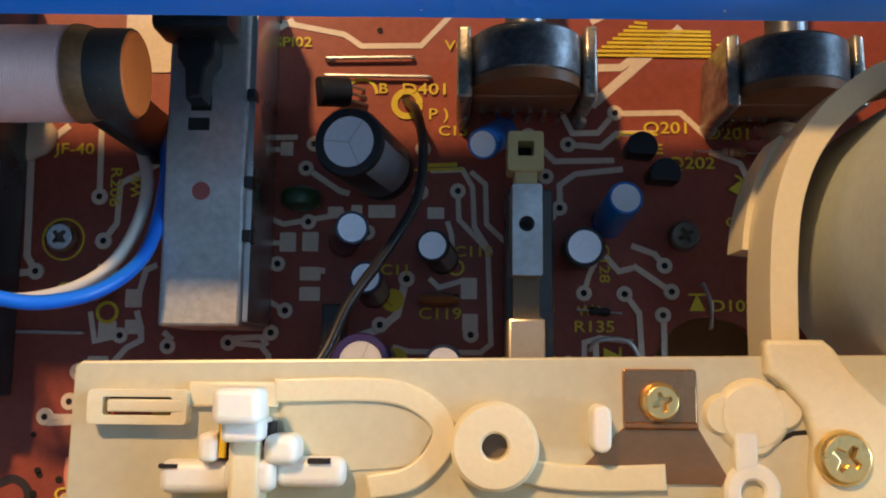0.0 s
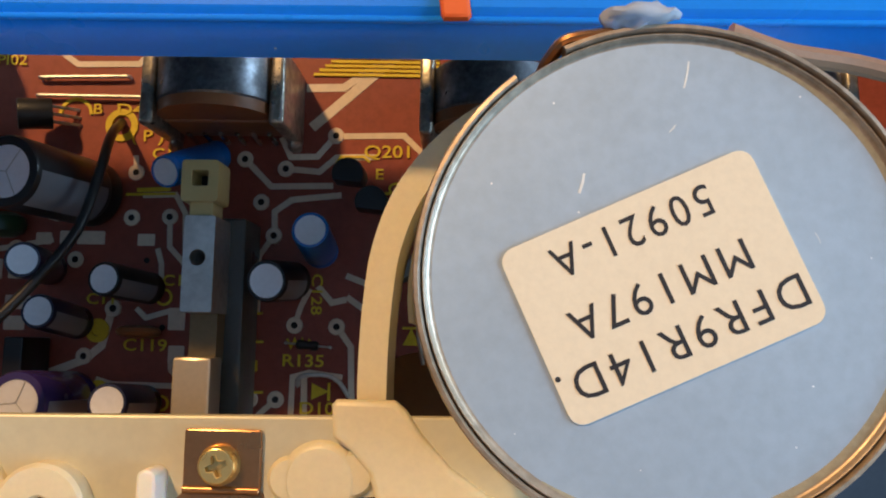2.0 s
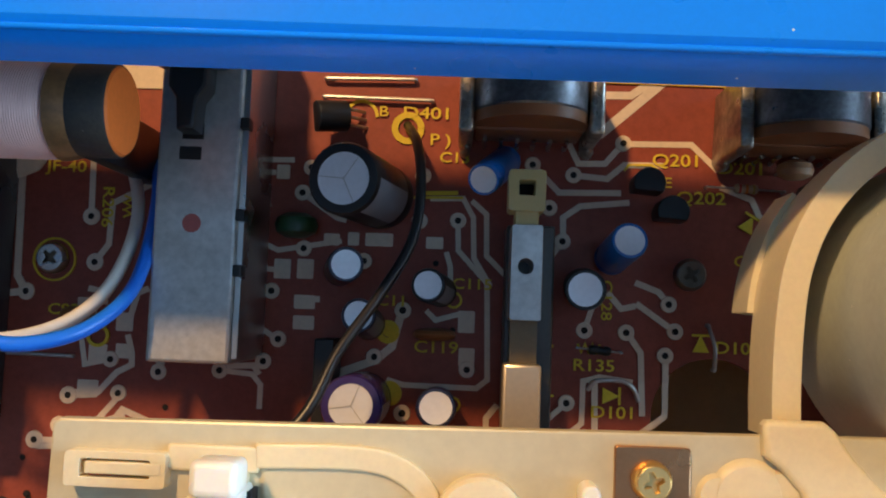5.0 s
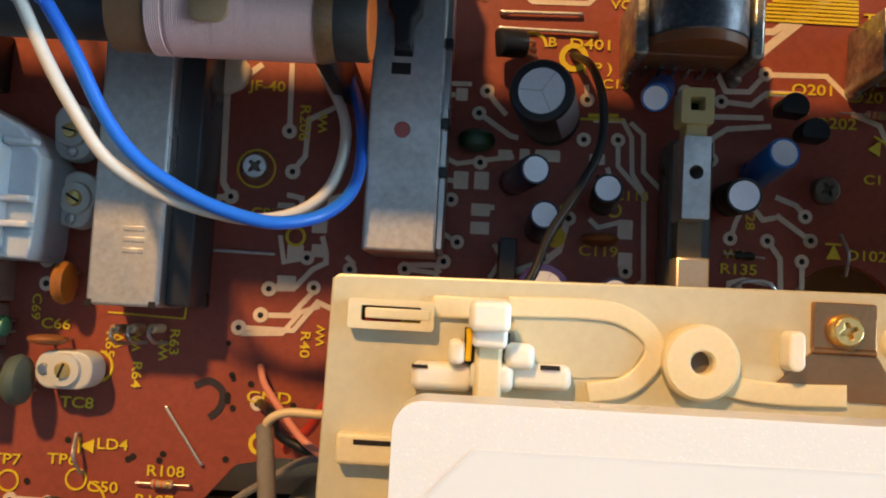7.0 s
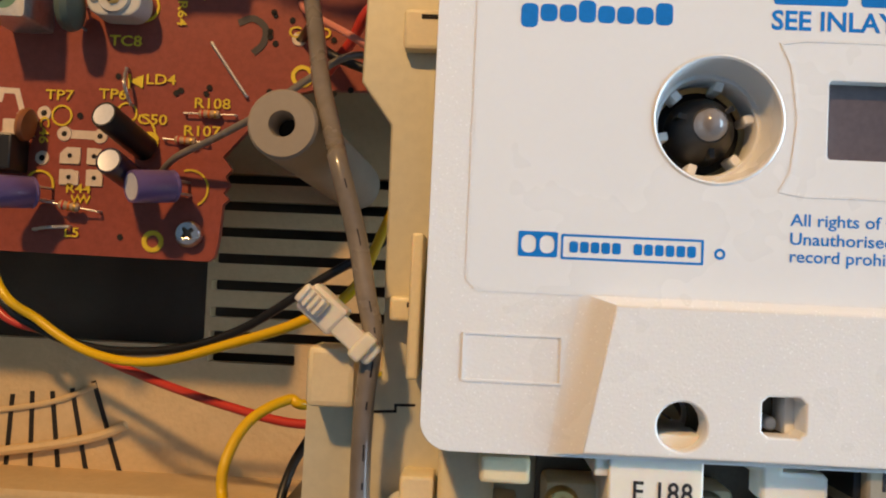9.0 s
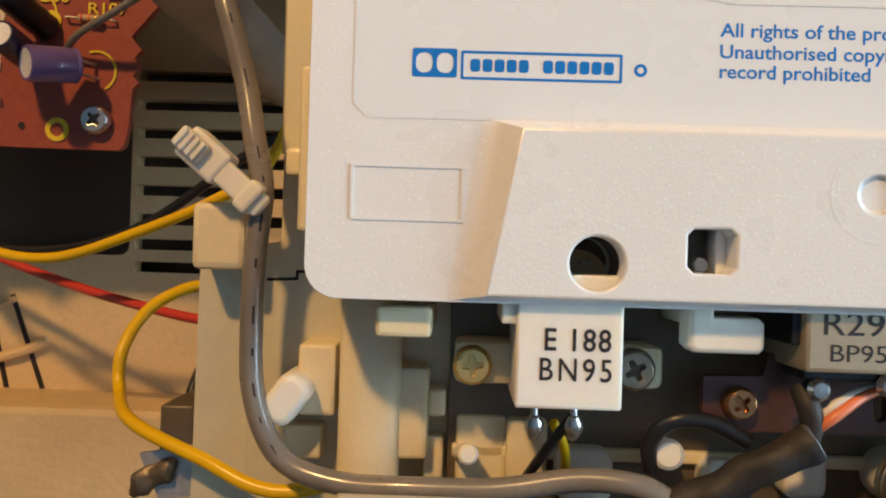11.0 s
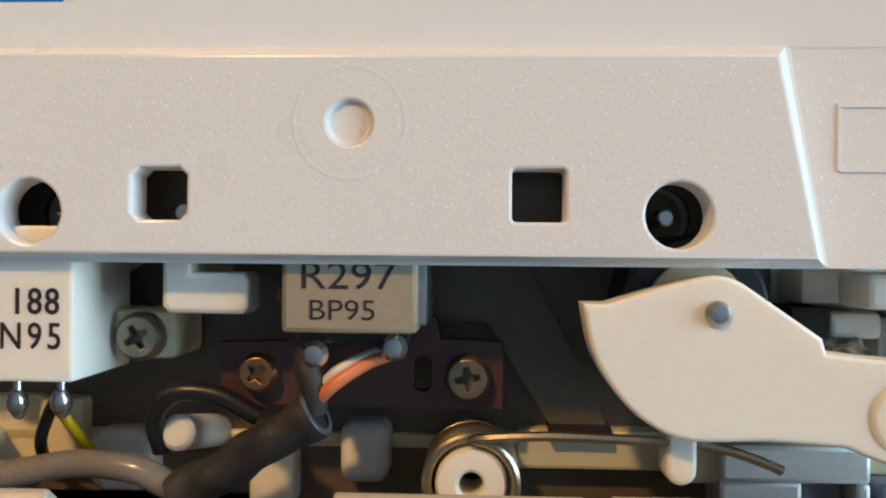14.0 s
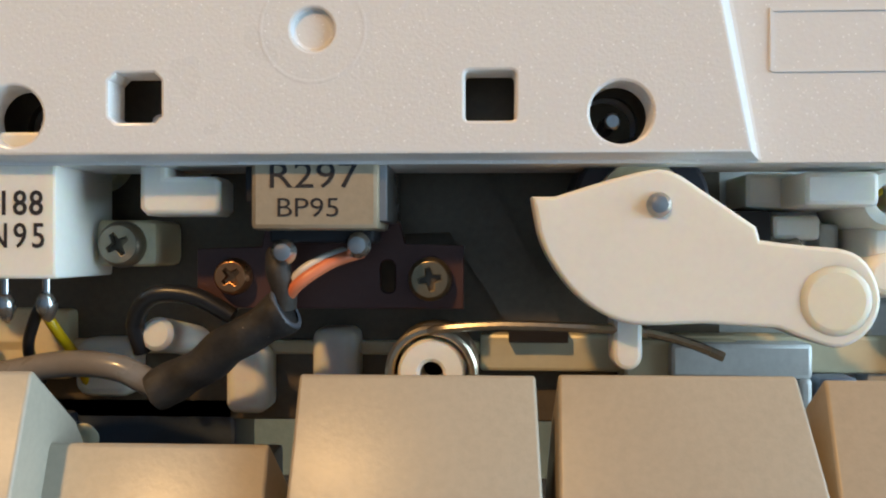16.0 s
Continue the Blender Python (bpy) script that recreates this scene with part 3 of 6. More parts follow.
def phillips(x, y, z, r, material, name="screw", label="", group="", washer=None, turn=20.0, h=1.6):
    """A pan-head screw with a cross slot."""
    sc = thing(name, (x, y, z), label, "screw", group)
    m = Matrix.Translation((x, y, z)) @ pose(0, 0, 0, 0, 0, turn)
    star = []
    for k in range(4):
        c_, s_ = math.cos(math.pi * k / 2), math.sin(math.pi * k / 2)
        star += [(r * (u * c_ - v * s_), r * (u * s_ + v * c_)) for u, v in ((0.50, -0.10), (0.50, 0.10), (0.16, 0.16))]
    dome = prism(circle(0, 0, r * 0.84, 28), h * 0.5, h, holes=[star], bev=0.12, m=m)
    part("head", add(dome, lathe([(r * 0.83, h * 0.92), (r * 0.93, h * 0.75), (r, h * 0.4), (r, 0), (0, 0)], c=(x, y, z), seg=32)), material, sc)
    part("cross_slot", lathe([(0, h * 0.3), (r * 0.7, h * 0.45), (r * 0.7, h * 0.2)], c=(x, y, z), seg=24), material if material in (M_BRASS, M_COPPER) else M_DECK, sc)
    if washer:
        part("washer", lathe([(0, 0.02), (r * 1.45, 0.02), (r * 1.5, -0.4), (0, -0.4)], c=(x, y, z), seg=32), washer, sc)
    return sc


strap = thing("copper_strap", (50.5, 77.4, PL), "bright copper spring strap screwed to the chassis", "metal strap")
sx0, sy1, sx1, sy0 = 46.7, 80.2, 54.4, 74.3
part("tab", prism(rounded(sx0, sx1, sy0, sy1, 0.3, 2), PL, PL + 0.7, bev=0.15), M_COPPER, strap)
part("fold", prism([(sx0 + 0.3, sy0), (sx1, sy0), (sx1 + 3.5, sy0 - 6), (sx0 - 6, sy0 - 6)], PL - 0.2, PL + 0.35, m=None), M_COPPER, strap)
part("fold_edge", rod((sx0, sy0, PL + 0.5), (sx1, sy0, PL + 0.5), 0.45), M_COPPER, strap)
phillips(50.4, 76.8, PL + 0.7, 2.05, M_BRASS, label="brass pan-head cross screw holding the copper strap")
phillips(69.0, 71.3, PL + 1.2, 2.9, M_BRASS, label="large brass cross screw in the motor bracket", turn=55)

# ---- motor and its bracket ----
br = thing("motor_bracket", (70, 88, PL), "cream nylon ring bracket holding the motor", "bracket")
mx, my = 90.8, 94.6
R = 20.3
arc = spline([(64.9, 81.2, 0), (64.9, 86.8, 0), (65.2, 93.1, 0), (66.0, 98.9, 0), (68.1, 104.5, 0), (71.8, 109.4, 0), (77.0, 113.3, 0), (83.8, 115.5, 0), (91, 119, 0), (98, 119, 0)], 5)
part("ring", ribbon([(p.x, p.y) for p in arc], 3.0, 72, 80.0), M_CREAM, br)
part("lower_flange", ribbon([(p.x - 0.6, p.y) for p in arc[11:24]], 3.2, 66, 72.0), M_CREAM, br)
part("inner_wall", ribbon([(mx + (R + 2.6) * math.cos(radians(a)), my + (R + 2.6) * math.sin(radians(a))) for a in range(110, 190, 6)], 0.6, 62, 72), M_CREAM, br)
part("foot", prism([(61.4, 82.9), (61.8, 83.4), (67.6, 83.4), (68.7, 82.5), (70.4, 80.0), (73.2, 77.0), (77, 74.4), (90, 70), (90, 64), (66.3, 64), (65.8, 69.0), (66.2, 73.0), (65.2, 76.4), (63.2, 78.6), (61.6, 79.8)], PL, PL + 1.6, bev=0.6, seg=4), M_CREAM, br)

motor = thing("drive_motor", (mx, my, 62), "round zinc motor can with a paper type label", "motor")
M_CAN = mat("satin_can_side", (0.62, 0.67, 0.60), 0.40, metal=0.0, vary=0.18, big=40.0, fine=1100.0, bump=0.08, fleck=(260.0, 0.035, (0.85, 0.83, 0.74)))
part("can", lathe([(0, 62), (R - 1.5, 62), (R - 0.4, 63), (R - 0.4, 99.2), (R - 0.3, 99.6)], c=(mx, my, 0), seg=96), M_CAN, motor, "satin grey-green side of the can")
part("rim", sweep([(R - 0.62, 100.3), (R - 0.3, 99.4), (R, 100), (R, 101.6), (R - 0.15, 102.0), (R - 0.45, 102.05), (R - 0.62, 101.7)], mx, my, -232, 115), M_RIM, motor, "worn rim with a gap for the lead")
part("cover", lathe([(0, 101.25), (R - 1.5, 101.25)], c=(mx, my, 0), seg=96), M_MOTOR, motor)
EDGE = [(R - 1.5, 101.25), (R - 1.3, 101.29), (R - 1.14, 101.42), (R - 1.05, 101.6), (R - 0.97, 101.74), (R - 0.88, 101.78), (R - 0.8, 101.7), (R - 0.78, 101.0)]
part("cover_edge", lathe(EDGE + [(R - 0.55, 99.8)], c=(mx, my, 0), seg=96), M_RIM, motor, "turned-up worn edge of the cover")
# painted reflection: a tan band imitates the lit rim mirrored in the cover
reflex_ = bmesh.new()
strips = []
for k in range(61):
    a = -122 + 196 * k / 60
    w = 0.05 + 0.6 * math.sin(math.pi * k / 60) ** 0.7 + 0.10 * noise.noise(Vector((a * 0.05, 0, 0)))
    strips.append([reflex_.verts.new((mx + q * math.cos(radians(a)), my + q * math.sin(radians(a)), z)) for q, z in ((R - 1.5 - w, 101.252), (R - 1.5 - w * 0.9, 101.27), (R - 1.42, 101.29), (R - 1.42, 101.2))])
for p, q in zip(strips, strips[1:]):
    for k in range(3):
        reflex_.faces.new((p[k], q[k], q[k + 1], p[k + 1]))
part("rim_reflection", reflex_, mat("tan_reflection", (0.46, 0.40, 0.27), 0.5, metal=0.35, vary=0.4, big=90.0, stain=(0.40, 0.29, 0.15)), motor, "tan band painted along the turned-up edge as the rim's reflection")
lx, ly = 90.2, 93.8
turn = 180 + 24.5
lm = Matrix.Translation((lx, ly, 0)) @ pose(0, 0, 0, 0, 0, 24.5)
part("label", prism(rounded(-10.9, 10.6, -7.3, 7.5, 1.2), 101.26, 101.42, m=lm), M_LABEL, motor, "cream paper type label with black figures")
for text, sx, sy, size, span in (("50921-A", -0.4, 5.05, 2.5, 13.5), ("MM197A", -0.3, -0.05, 2.55, 15.0), ("DFR9R14D.", -0.4, -4.25, 2.6, 20.6)):
    part("lettering", words(text, size, 0, 0, 0, tilt=lm @ Matrix.Translation((sx, sy, 101.4)) @ pose(0, 0, 0, 0, 0, 180), gap=1.22, span=span), M_INK, motor)
M_SCRATCH = mat("bare_scratch", (0.85, 0.85, 0.82), 0.5, metal=0.0, vary=0.2)
for a, b_, w in (((92.3, 111.9), (91.9, 109.7), 0.14), ((84.0, 102.7), (83.6, 101.1), 0.22), ((91.2, 106.7), (90.7, 106.1), 0.10), ((101.9, 98.2), (102.3, 97.4), 0.06)):
    part("scratch", ribbon([a, ((a[0] + b_[0]) / 2 + 0.06, (a[1] + b_[1]) / 2), b_], w, 101.2, 101.265), M_SCRATCH, motor)
part("solder_tab", tube([(80.6, 111.7, 97), (81.5, 112.8, 100), (82.8, 113.8, 101), (86.2, 114.3, 101)], 0.9, flat=0.6), M_COPPER, motor, "brown enamelled lead by the rim")
part("glue_blob", lump(88.3, 115.5, 101.6, 3.3, 1.0, 1.5, 4, 0.7, 0.9), mat("clear_glue", (0.62, 0.68, 0.78), 0.25, vary=0.2, bump=0.8, fine=700.0, trans=0.4), motor)
lead = solo("motor_lead", tube([(96.2, 115.1, 99), (101.0, 113.8, 98), (106.8, 113.2, 97), (114.0, 112.1, 96), (125, 113, 92), (140, 104, 70), (146, 98, 13)], 0.9), mat("brown_lead", (0.32, 0.19, 0.12), 0.5), "brown insulated lead running to the motor", "wire")

# ---- cassette ----
CX = 50.2
tape = thing("compact_cassette", (CX, 34, 91), "white compact cassette with blue printing, lying in the deck", "cassette")
HUBS = (28.0, 72.4)
capstans = [circle(24.9, 4.6, 2.55, 32), circle(75.5, 4.6, 2.55, 32)]
squares = [[(33.1, 4.6), (33.7, 4.0), (36.9, 4.0), (37.5, 4.6), (37.5, 7.5), (36.9, 8.1), (33.7, 8.1), (33.1, 7.5)], rounded(62.8, 66.9, 4.0, 8.1, 0.35, 3)]
hub_holes = [circle(x, 37.0, 6.65, 48) for x in HUBS]
win = rounded(39.5, 60.9, 33.2, 41.6, 0.4, 2)
part("shell", prism(rounded(-2.3, 102.7, 0.6, 67.3, 3.2, 8), 98.2, 99.9, holes=hub_holes + capstans + squares + [win], bev=1.0, seg=3), M_CASS, tape)
part("side_rim", prism(rounded(-2.3, 102.7, 0.6, 67.3, 3.2, 8), 90.9, 98.2, holes=[rounded(-0.9, 101.3, 1.9, 66.0, 2.0, 6)]), M_CASS, tape)
part("liner", prism(rounded(-0.8, 101.2, 2.0, 65.9, 1.9, 6), 93.0, 94.0, holes=hub_holes + capstans), M_DECK, tape, "dark liner sheet inside the shell")
field = [(6.2, 62.6), (94.2, 62.6), (98.4, 58.2), (98.4, 19.0), (97.2, 17.8), (3.2, 17.8), (2.0, 19.0), (2.0, 58.2)]
frame_line = bmesh.new()
ribbon(field + [field[0]], 0.26, 99.8, 99.95, bm=frame_line)
part("field_edge", frame_line, M_CASSW, tape)
inset = [(50.2 + (x - 50.2) * 0.996, 40.2 + (y - 40.2) * 0.994) for x, y in field]
part("label_field", prism(inset, 99.6, 99.918, holes=[circle(x, 37.0, 7.15, 48) for x in HUBS] + [rounded(39.4, 61.0, 33.1, 41.7, 0.4, 2)]), M_CASSW, tape, "smooth glossy label field")
# raised head panel with sloping ends
panel = bmesh.new()
low = [(11.0, 0.7), (87.3, 0.7), (84.2, 18.1), (13.9, 18.1)]
high = [(14.7, 1.3), (86.0, 1.3), (82.9, 16.9), (17.7, 16.9)]
part("head_panel", prism(high, 99.9, 101.5, holes=capstans + squares + [circle(50.2, 11.6, 1.75, 28)], bev=0.25), M_CASS, tape)
sl = bmesh.new()
rings_ = []
for f, h in ((0.0, 99.88), (0.3, 99.98), (0.6, 100.4), (0.85, 101.05), (1.0, 101.3), (1.12, 101.36)):
    rings_.append([sl.verts.new((a[0] + (b_[0] - a[0]) * f, a[1] + (b_[1] - a[1]) * f, h)) for a, b_ in zip(low, high)])
for va, vb in zip(rings_, rings_[1:]):
    for k in range(4):
        sl.faces.new((va[k], va[(k + 1) % 4], vb[(k + 1) % 4], vb[k]))
part("panel_slope", sl, M_CASS, tape, angle=30)
part("panel_screw_well", lathe([(0, 100.95), (1.45, 100.97), (1.65, 101.08), (1.76, 101.35)], c=(50.2, 11.6, 0), seg=36), M_CASS, tape)
part("panel_ring", lathe([(4.1, 101.49), (4.35, 101.53), (4.6, 101.49)], c=(50.2, 11.6, 0), seg=48), M_CASS, tape)
for rx in (2.0, 88.0):
    ln = bmesh.new()
    ribbon([(rx, 8.2), (rx + 10.4, 8.2), (rx + 10.4, 13.2), (rx, 13.2), (rx, 8.2)], 0.28, 99.8, 100.02, bm=ln)
    part("tab_mark", ln, M_CASSW, tape)
for hx in HUBS:
    part("hub_collar", lathe([(6.65, 99.9), (6.85, 100.05), (7.1, 99.9)], c=(hx, 37, 0), seg=48), M_CASS, tape)
    part("hub_well", lathe([(6.65, 99.8), (6.25, 96.2), (5.9, 95.4)], c=(hx, 37, 0), seg=48), M_CASSW, tape)
    hub = part("hub", lathe([(5.95, 95.3), (5.55, 95.3), (5.4, 94.9), (5.4, 91), (5.95, 91)], c=(hx, 37, 0), seg=40), M_CASSW, tape)
    for k in range(6):
        m = Matrix.Translation((hx, 37, 0)) @ pose(0, 0, 0, 0, 0, 60 * k + 14)
        part("tooth", box(4.3, 5.6, -0.5, 0.5, 91, 94.8, 0.2, m=m), M_CASSW, hub)
part("window_pane", box(39.3, 61.1, 33.0, 41.8, 97.7, 98.15), mat("smoked_window", (0.11, 0.08, 0.078), 0.16, vary=0.3, coat=0.5), tape, "dark smoked window over brown tape")
part("window_divider", box(48.6, 48.9, 33.4, 41.4, 98.15, 98.3), M_INK, tape)
wl = bmesh.new()
ribbon([(x, y) for x, y in [(34.6, 29.6), (35.8, 31.6), (36.4, 37.2), (35.6, 43.0), (34.4, 45.4), (37.0, 45.8), (63.4, 45.8), (66.0, 45.4), (64.8, 43.0), (64.0, 37.2), (64.6, 31.6), (65.8, 29.6), (63.2, 29.2), (37.2, 29.2), (34.6, 29.6)]], 0.3, 99.85, 99.98, bm=wl)
part("window_edge", wl, M_CASS, tape)
part("lower_half", prism(rounded(-2.0, 102.4, 0.9, 67.0, 3.0, 6), 90.2, 90.9, holes=hub_holes + capstans + squares), M_CASSW, tape)


def print_line(text, size, x, y, wide=1.0, bold=0.0, turn=0.0):
    part("print", words(text, size, x, y, 99.9, turn=turn, depth=0.05, align="LEFT", wide=wide, bold=bold), M_BLUEINK, tape)


print_line("CN4 2065", 2.9, 7.3, 55.5, 1.1, 0.036)
print_line("16 LOVE SONGS", 2.9, 33.6, 54.2, 1.04, 0.036)
print_line("SEE INLAY FOR DETAILS", 2.0, 33.2, 47.8, 1.0, 0.022)
print_line("All rights of the producer and the owner of the recorded work reserved.", 1.25, 35.9, 26.6, 1.09, 0.012)
print_line("Unauthorised copying, public performance and broadcasting of this", 1.25, 35.8, 24.6, 1.09, 0.012)
print_line("record prohibited", 1.25, 35.8, 22.75, 1.07, 0.012)
for a, b_ in ((33.4, 41.2), (42.6, 52.8)):
    part("print_bar", prism(rounded(a, b_, 49.6, 52.2, 0.4, 3), 99.9, 99.95), M_BLUEINK, tape)
# maker's marks as plain shapes
for k in range(8):
    px = 6.6 + 2.05 * k
    part("mark_bar", prism(rounded(px, px + 1.85, 46.9 if k else 46.2, 49.3 if k in (3, 7) else 48.8, 0.6, 3), 99.9, 99.95), M_BLUEINK, tape)
part("mark_block", prism(rounded(7.3, 11.5, 21.6, 24.3, 0.2, 2), 99.9, 99.95, holes=[rounded(7.65, 9.2, 22.0, 23.9, 0.7, 4), rounded(9.6, 11.15, 22.0, 23.9, 0.7, 4)], m=None), M_BLUEINK, tape)
part("mark_frame", prism(rounded(11.85, 26.9, 21.45, 24.15, 0.15, 2), 99.9, 99.95, holes=[rounded(12.1, 26.65, 21.7, 23.9, 0.1, 2)]), M_BLUEINK, tape)
for k in range(12):
    if k != 5:
        a = 12.75 + 1.13 * k
        part("mark_bar", prism(rounded(a, a + 0.92, 22.2, 23.4, 0.25, 2), 99.9, 99.95), M_BLUEINK, tape)
part("mark_dot", prism(circle(28.6, 22.7, 0.6, 20), 99.9, 99.95, holes=[circle(28.6, 22.7, 0.32, 14)]), M_BLUEINK, tape)

for hx in HUBS:
    sp = thing("reel_spindle", (hx, 37, PL), "black plastic reel spindle with a grey domed tip", "spindle", group="reel spindles")
    part("shaft", lathe([(4.85, PL), (4.85, 90.5), (4.0, 91), (3.7, 93), (2.9, 95.2), (2.0, 96.6), (0, 97)], c=(hx, 37, 0), seg=32), M_BLACK, sp)
    part("tip", lathe([(1.9, 96.0), (1.75, 97.4), (1.1, 98.3), (0, 98.7)], c=(hx, 37, 0), seg=24), mat("grey_tip", (0.27, 0.25, 0.25), 0.18, coat=0.5), sp)
    for k in range(3):
        m = Matrix.Translation((hx, 37, 0)) @ pose(0, 0, 0, 0, 0, 120 * k + 40)
        part("fin", box(1.0, 3.6, -0.35, 0.35, 91, 95.8, 0.15, m=m), M_BLACK, sp)
for hx in (24.9, 75.5):
    cp = thing("capstan_pin", (hx, 4.6, 84), "slim polished steel capstan pin", "pin", group="capstan pins")
    part("pin", rod((hx, 4.6, 84), (hx, 4.6, 96.5), 0.75 if hx > 50 else 0.1), M_STEEL, cp)
    part("base", lathe([(3.4, 84), (3.4, 87), (0, 87)], c=(hx, 4.6 if hx > 50 else 2.6, 0), seg=24), M_DECK if hx > 50 else M_CREAM, cp)

part("hole_floor", box(32.9, 37.7, 3.8, 8.3, 91.2, 91.6), M_DECK, tape)
part("hole_wall", box(36.6, 37.6, 3.9, 8.2, 91.6, 98.0), M_CASSW, tape)
part("hole_post", rod((35.6, 4.7, 91.6), (35.6, 4.7, 96.6), 0.75), M_CASSW, tape)

# ---- heads, pinch lever, spring ----
eh = thing("erase_head", (22.8, -4, 84), "white plastic erase head with printed figures and two soldered pins", "tape head")
part("body", box(17.8, 27.8, -9.1, 3.5, 88, 99.8, 0.3), M_NYLON, eh)
part("shoulder", box(16.4, 17.9, -1.3, 3.0, 88, 99.4, 0.2), M_NYLON, eh)
part("bracket", box(12.0, 33.5, -8.2, -3.8, 84, 91.5, 0.8), M_CREAM, eh)
part("lettering", words("E 188", 2.05, 23.5, -2.7, 99.8, span=6.2, gap=1.1, bold=0.012), M_INK, eh)
part("lettering", words("BN95", 2.1, 23.4, -5.5, 99.8, span=6.7, gap=1.25, bold=0.006), M_INK, eh)
for a in ((20.2, -11.0), (24.1, -10.9)):
    part("pin", rod((a[0], a[1] + 2, 94), (a[0], a[1] - 0.2, 94), 0.4), M_STEEL, eh)
    part("solder", lathe([(0, -1.6), (0.5, -1.2), (0.95, -0.2), (0.9, 0.6), (0.5, 1.2), (0, 1.3)], m=Matrix.Translation((a[0], a[1] - 0.9, 94)) @ pose(0, 0, 0, -75, 0, 0), seg=16), M_STEEL, eh)
ph = thing("playback_head", (50, -2, 84), "steel-cased playback head with stamped figures", "tape head")
part("case", box(44.6, 55.5, -4.9, 5.0, 88.5, 99.8, 0.45), mat("nickel_case", (0.60, 0.49, 0.34), 0.38, metal=0.55, vary=0.2), ph)
part("side_guide", box(55.4, 56.2, -4.2, 3.0, 87, 99.3, 0.15), M_STEEL, ph)
part("side_guide", box(43.8, 44.7, -2.5, 3.0, 87, 98.5, 0.15), M_BLACK, ph)
part("lettering", words("R297", 2.15, 49.9, -0.4, 99.8, wide=1.2), M_INK, ph)
part("lettering", words("BP95", 1.6, 49.5, -3.1, 99.8, wide=1.16, bold=-0.004), M_INK, ph)
part("mount", prism([(37.4, -12.1), (62.5, -12.1), (62.5, -6.2), (57, -6.0), (56.5, -4.0), (44, -4.0), (43.5, -6.3), (37.4, -6.5)], 90.6, 91.8, holes=[rounded(54.7, 56.1, -10.6, -7.6, 0.6, 4)], bev=0.15), M_BROWN, ph)
part("connector", box(45.5, 54.8, -6.0, -4.6, 92, 97, 0.3), M_BLACK, ph)
for a in ((46.9, -6.8), (53.4, -6.2)):
    part("solder", lathe([(0, 1.0), (0.75, 0.8), (1.15, 0.1), (1.0, -0.6), (0.5, -3), (0, -3.2)], c=(*a, 97.3), seg=20), M_STEEL, ph)
phillips(13.9, -6.2, 91.5, 2.05, M_BRASS, label="brass cross screw beside the erase head", turn=5)
phillips(30.3, -6.1, 91.5, 2.2, mat("tarnished_steel", (0.36, 0.30, 0.22), 0.4, metal=0.85, vary=0.3), label="dull steel cross screw beside the erase head", turn=30)
phillips(41.0, -9.1, 91.8, 1.75, M_COPPER, label="darkened brass cross screw in the head mount", turn=40, washer=M_BROWN)
phillips(59.4, -9.3, 91.8, 2.05, mat("dull_brass", (0.36, 0.28, 0.17), 0.35, metal=0.85, vary=0.3), label="dull brass cross screw in the head mount", turn=10)
lclip = solo("tape_guide_clip", prism([(34.3, -3.0), (34.9, -3.6), (41.0, -3.6), (41.5, -3.1), (41.5, -0.7), (41.0, -0.2), (36.7, -0.2), (36.7, 2.9), (34.3, 2.9)], 94, 98, bev=0.5, seg=3), M_NYLON, "white nylon angle clip under the cassette edge", "clip")
part("stem", box(34.6, 36.4, -1.2, 2.6, 84, 94.2, 0.3), M_NYLON, lclip)

lever = thing("pinch_lever", (80, -7, 84), "white nylon pinch roller lever with a steel axle", "lever")
tail_ = [(86.8, -5.8, 0), (90.2, -6.2, 0), (93.7, -6.6, 0), (95.5, -7.9, 0), (96.4, -10.6, 0), (95.5, -13.1, 0), (93.3, -14.5, 0), (90.8, -14.0, 0), (88.3, -13.0, 0)]
belly = [(82.4, -12.6, 0), (76.6, -12.7, 0), (73.3, -11.4, 0), (70.9, -9.1, 0), (69.1, -6.0, 0), (68.3, -2.2, 0)]
crown = [(70.2, -2.2, 0), (74.0, -1.0, 0), (77.5, -0.1, 0), (78.8, 0.0, 0), (80.2, -0.4, 0), (82.3, -1.8, 0), (86.5, -4.7, 0)]
lo = [(p.x, p.y) for p in spline(crown, 3) + spline(tail_, 4) + spline(belly, 4)]
part("arm", prism(lo, 97.6, 101.0, bev=0.35, seg=4), M_NYLON, lever)
ex, ey = 92.8, -10.7
part("pivot_cap", lathe([(0, 101.22), (2.3, 101.2), (2.7, 101.12), (2.95, 100.95), (2.95, 99)], c=(ex, ey, 0), seg=48), mat("milky_cap", (0.88, 0.82, 0.66), 0.35, vary=0.05, sss=0.8), lever, "smooth milky disc cap")
part("pivot_post", rod((ex, ey, 83), (ex, ey, 99), 2.4, seg=24), M_NYLON, lever)
ax, ay = 78.6, -2.9
part("axle", lathe([(0, 101.8), (0.7, 101.6), (1.02, 101.2), (1.05, 100)], c=(ax, ay, 0), seg=24), M_STEEL, lever)
rl = part("roller", lathe([(0, 86.5), (5.6, 86.5), (6.0, 87), (6.0, 95.6), (5.6, 96), (4.0, 96)], c=(ax - 0.5, ay + 0.2, 0), seg=40), mat("roller_rubber", (0.015, 0.018, 0.03), 0.45), lever, "black rubber pinch roller")
part("roller_core", lathe([(0, 96.3), (3.9, 96.3), (4.0, 95.5)], c=(ax - 0.5, ay + 0.2, 0), seg=32), M_CREAM, rl)
fx, fy = 76.5, -16.8
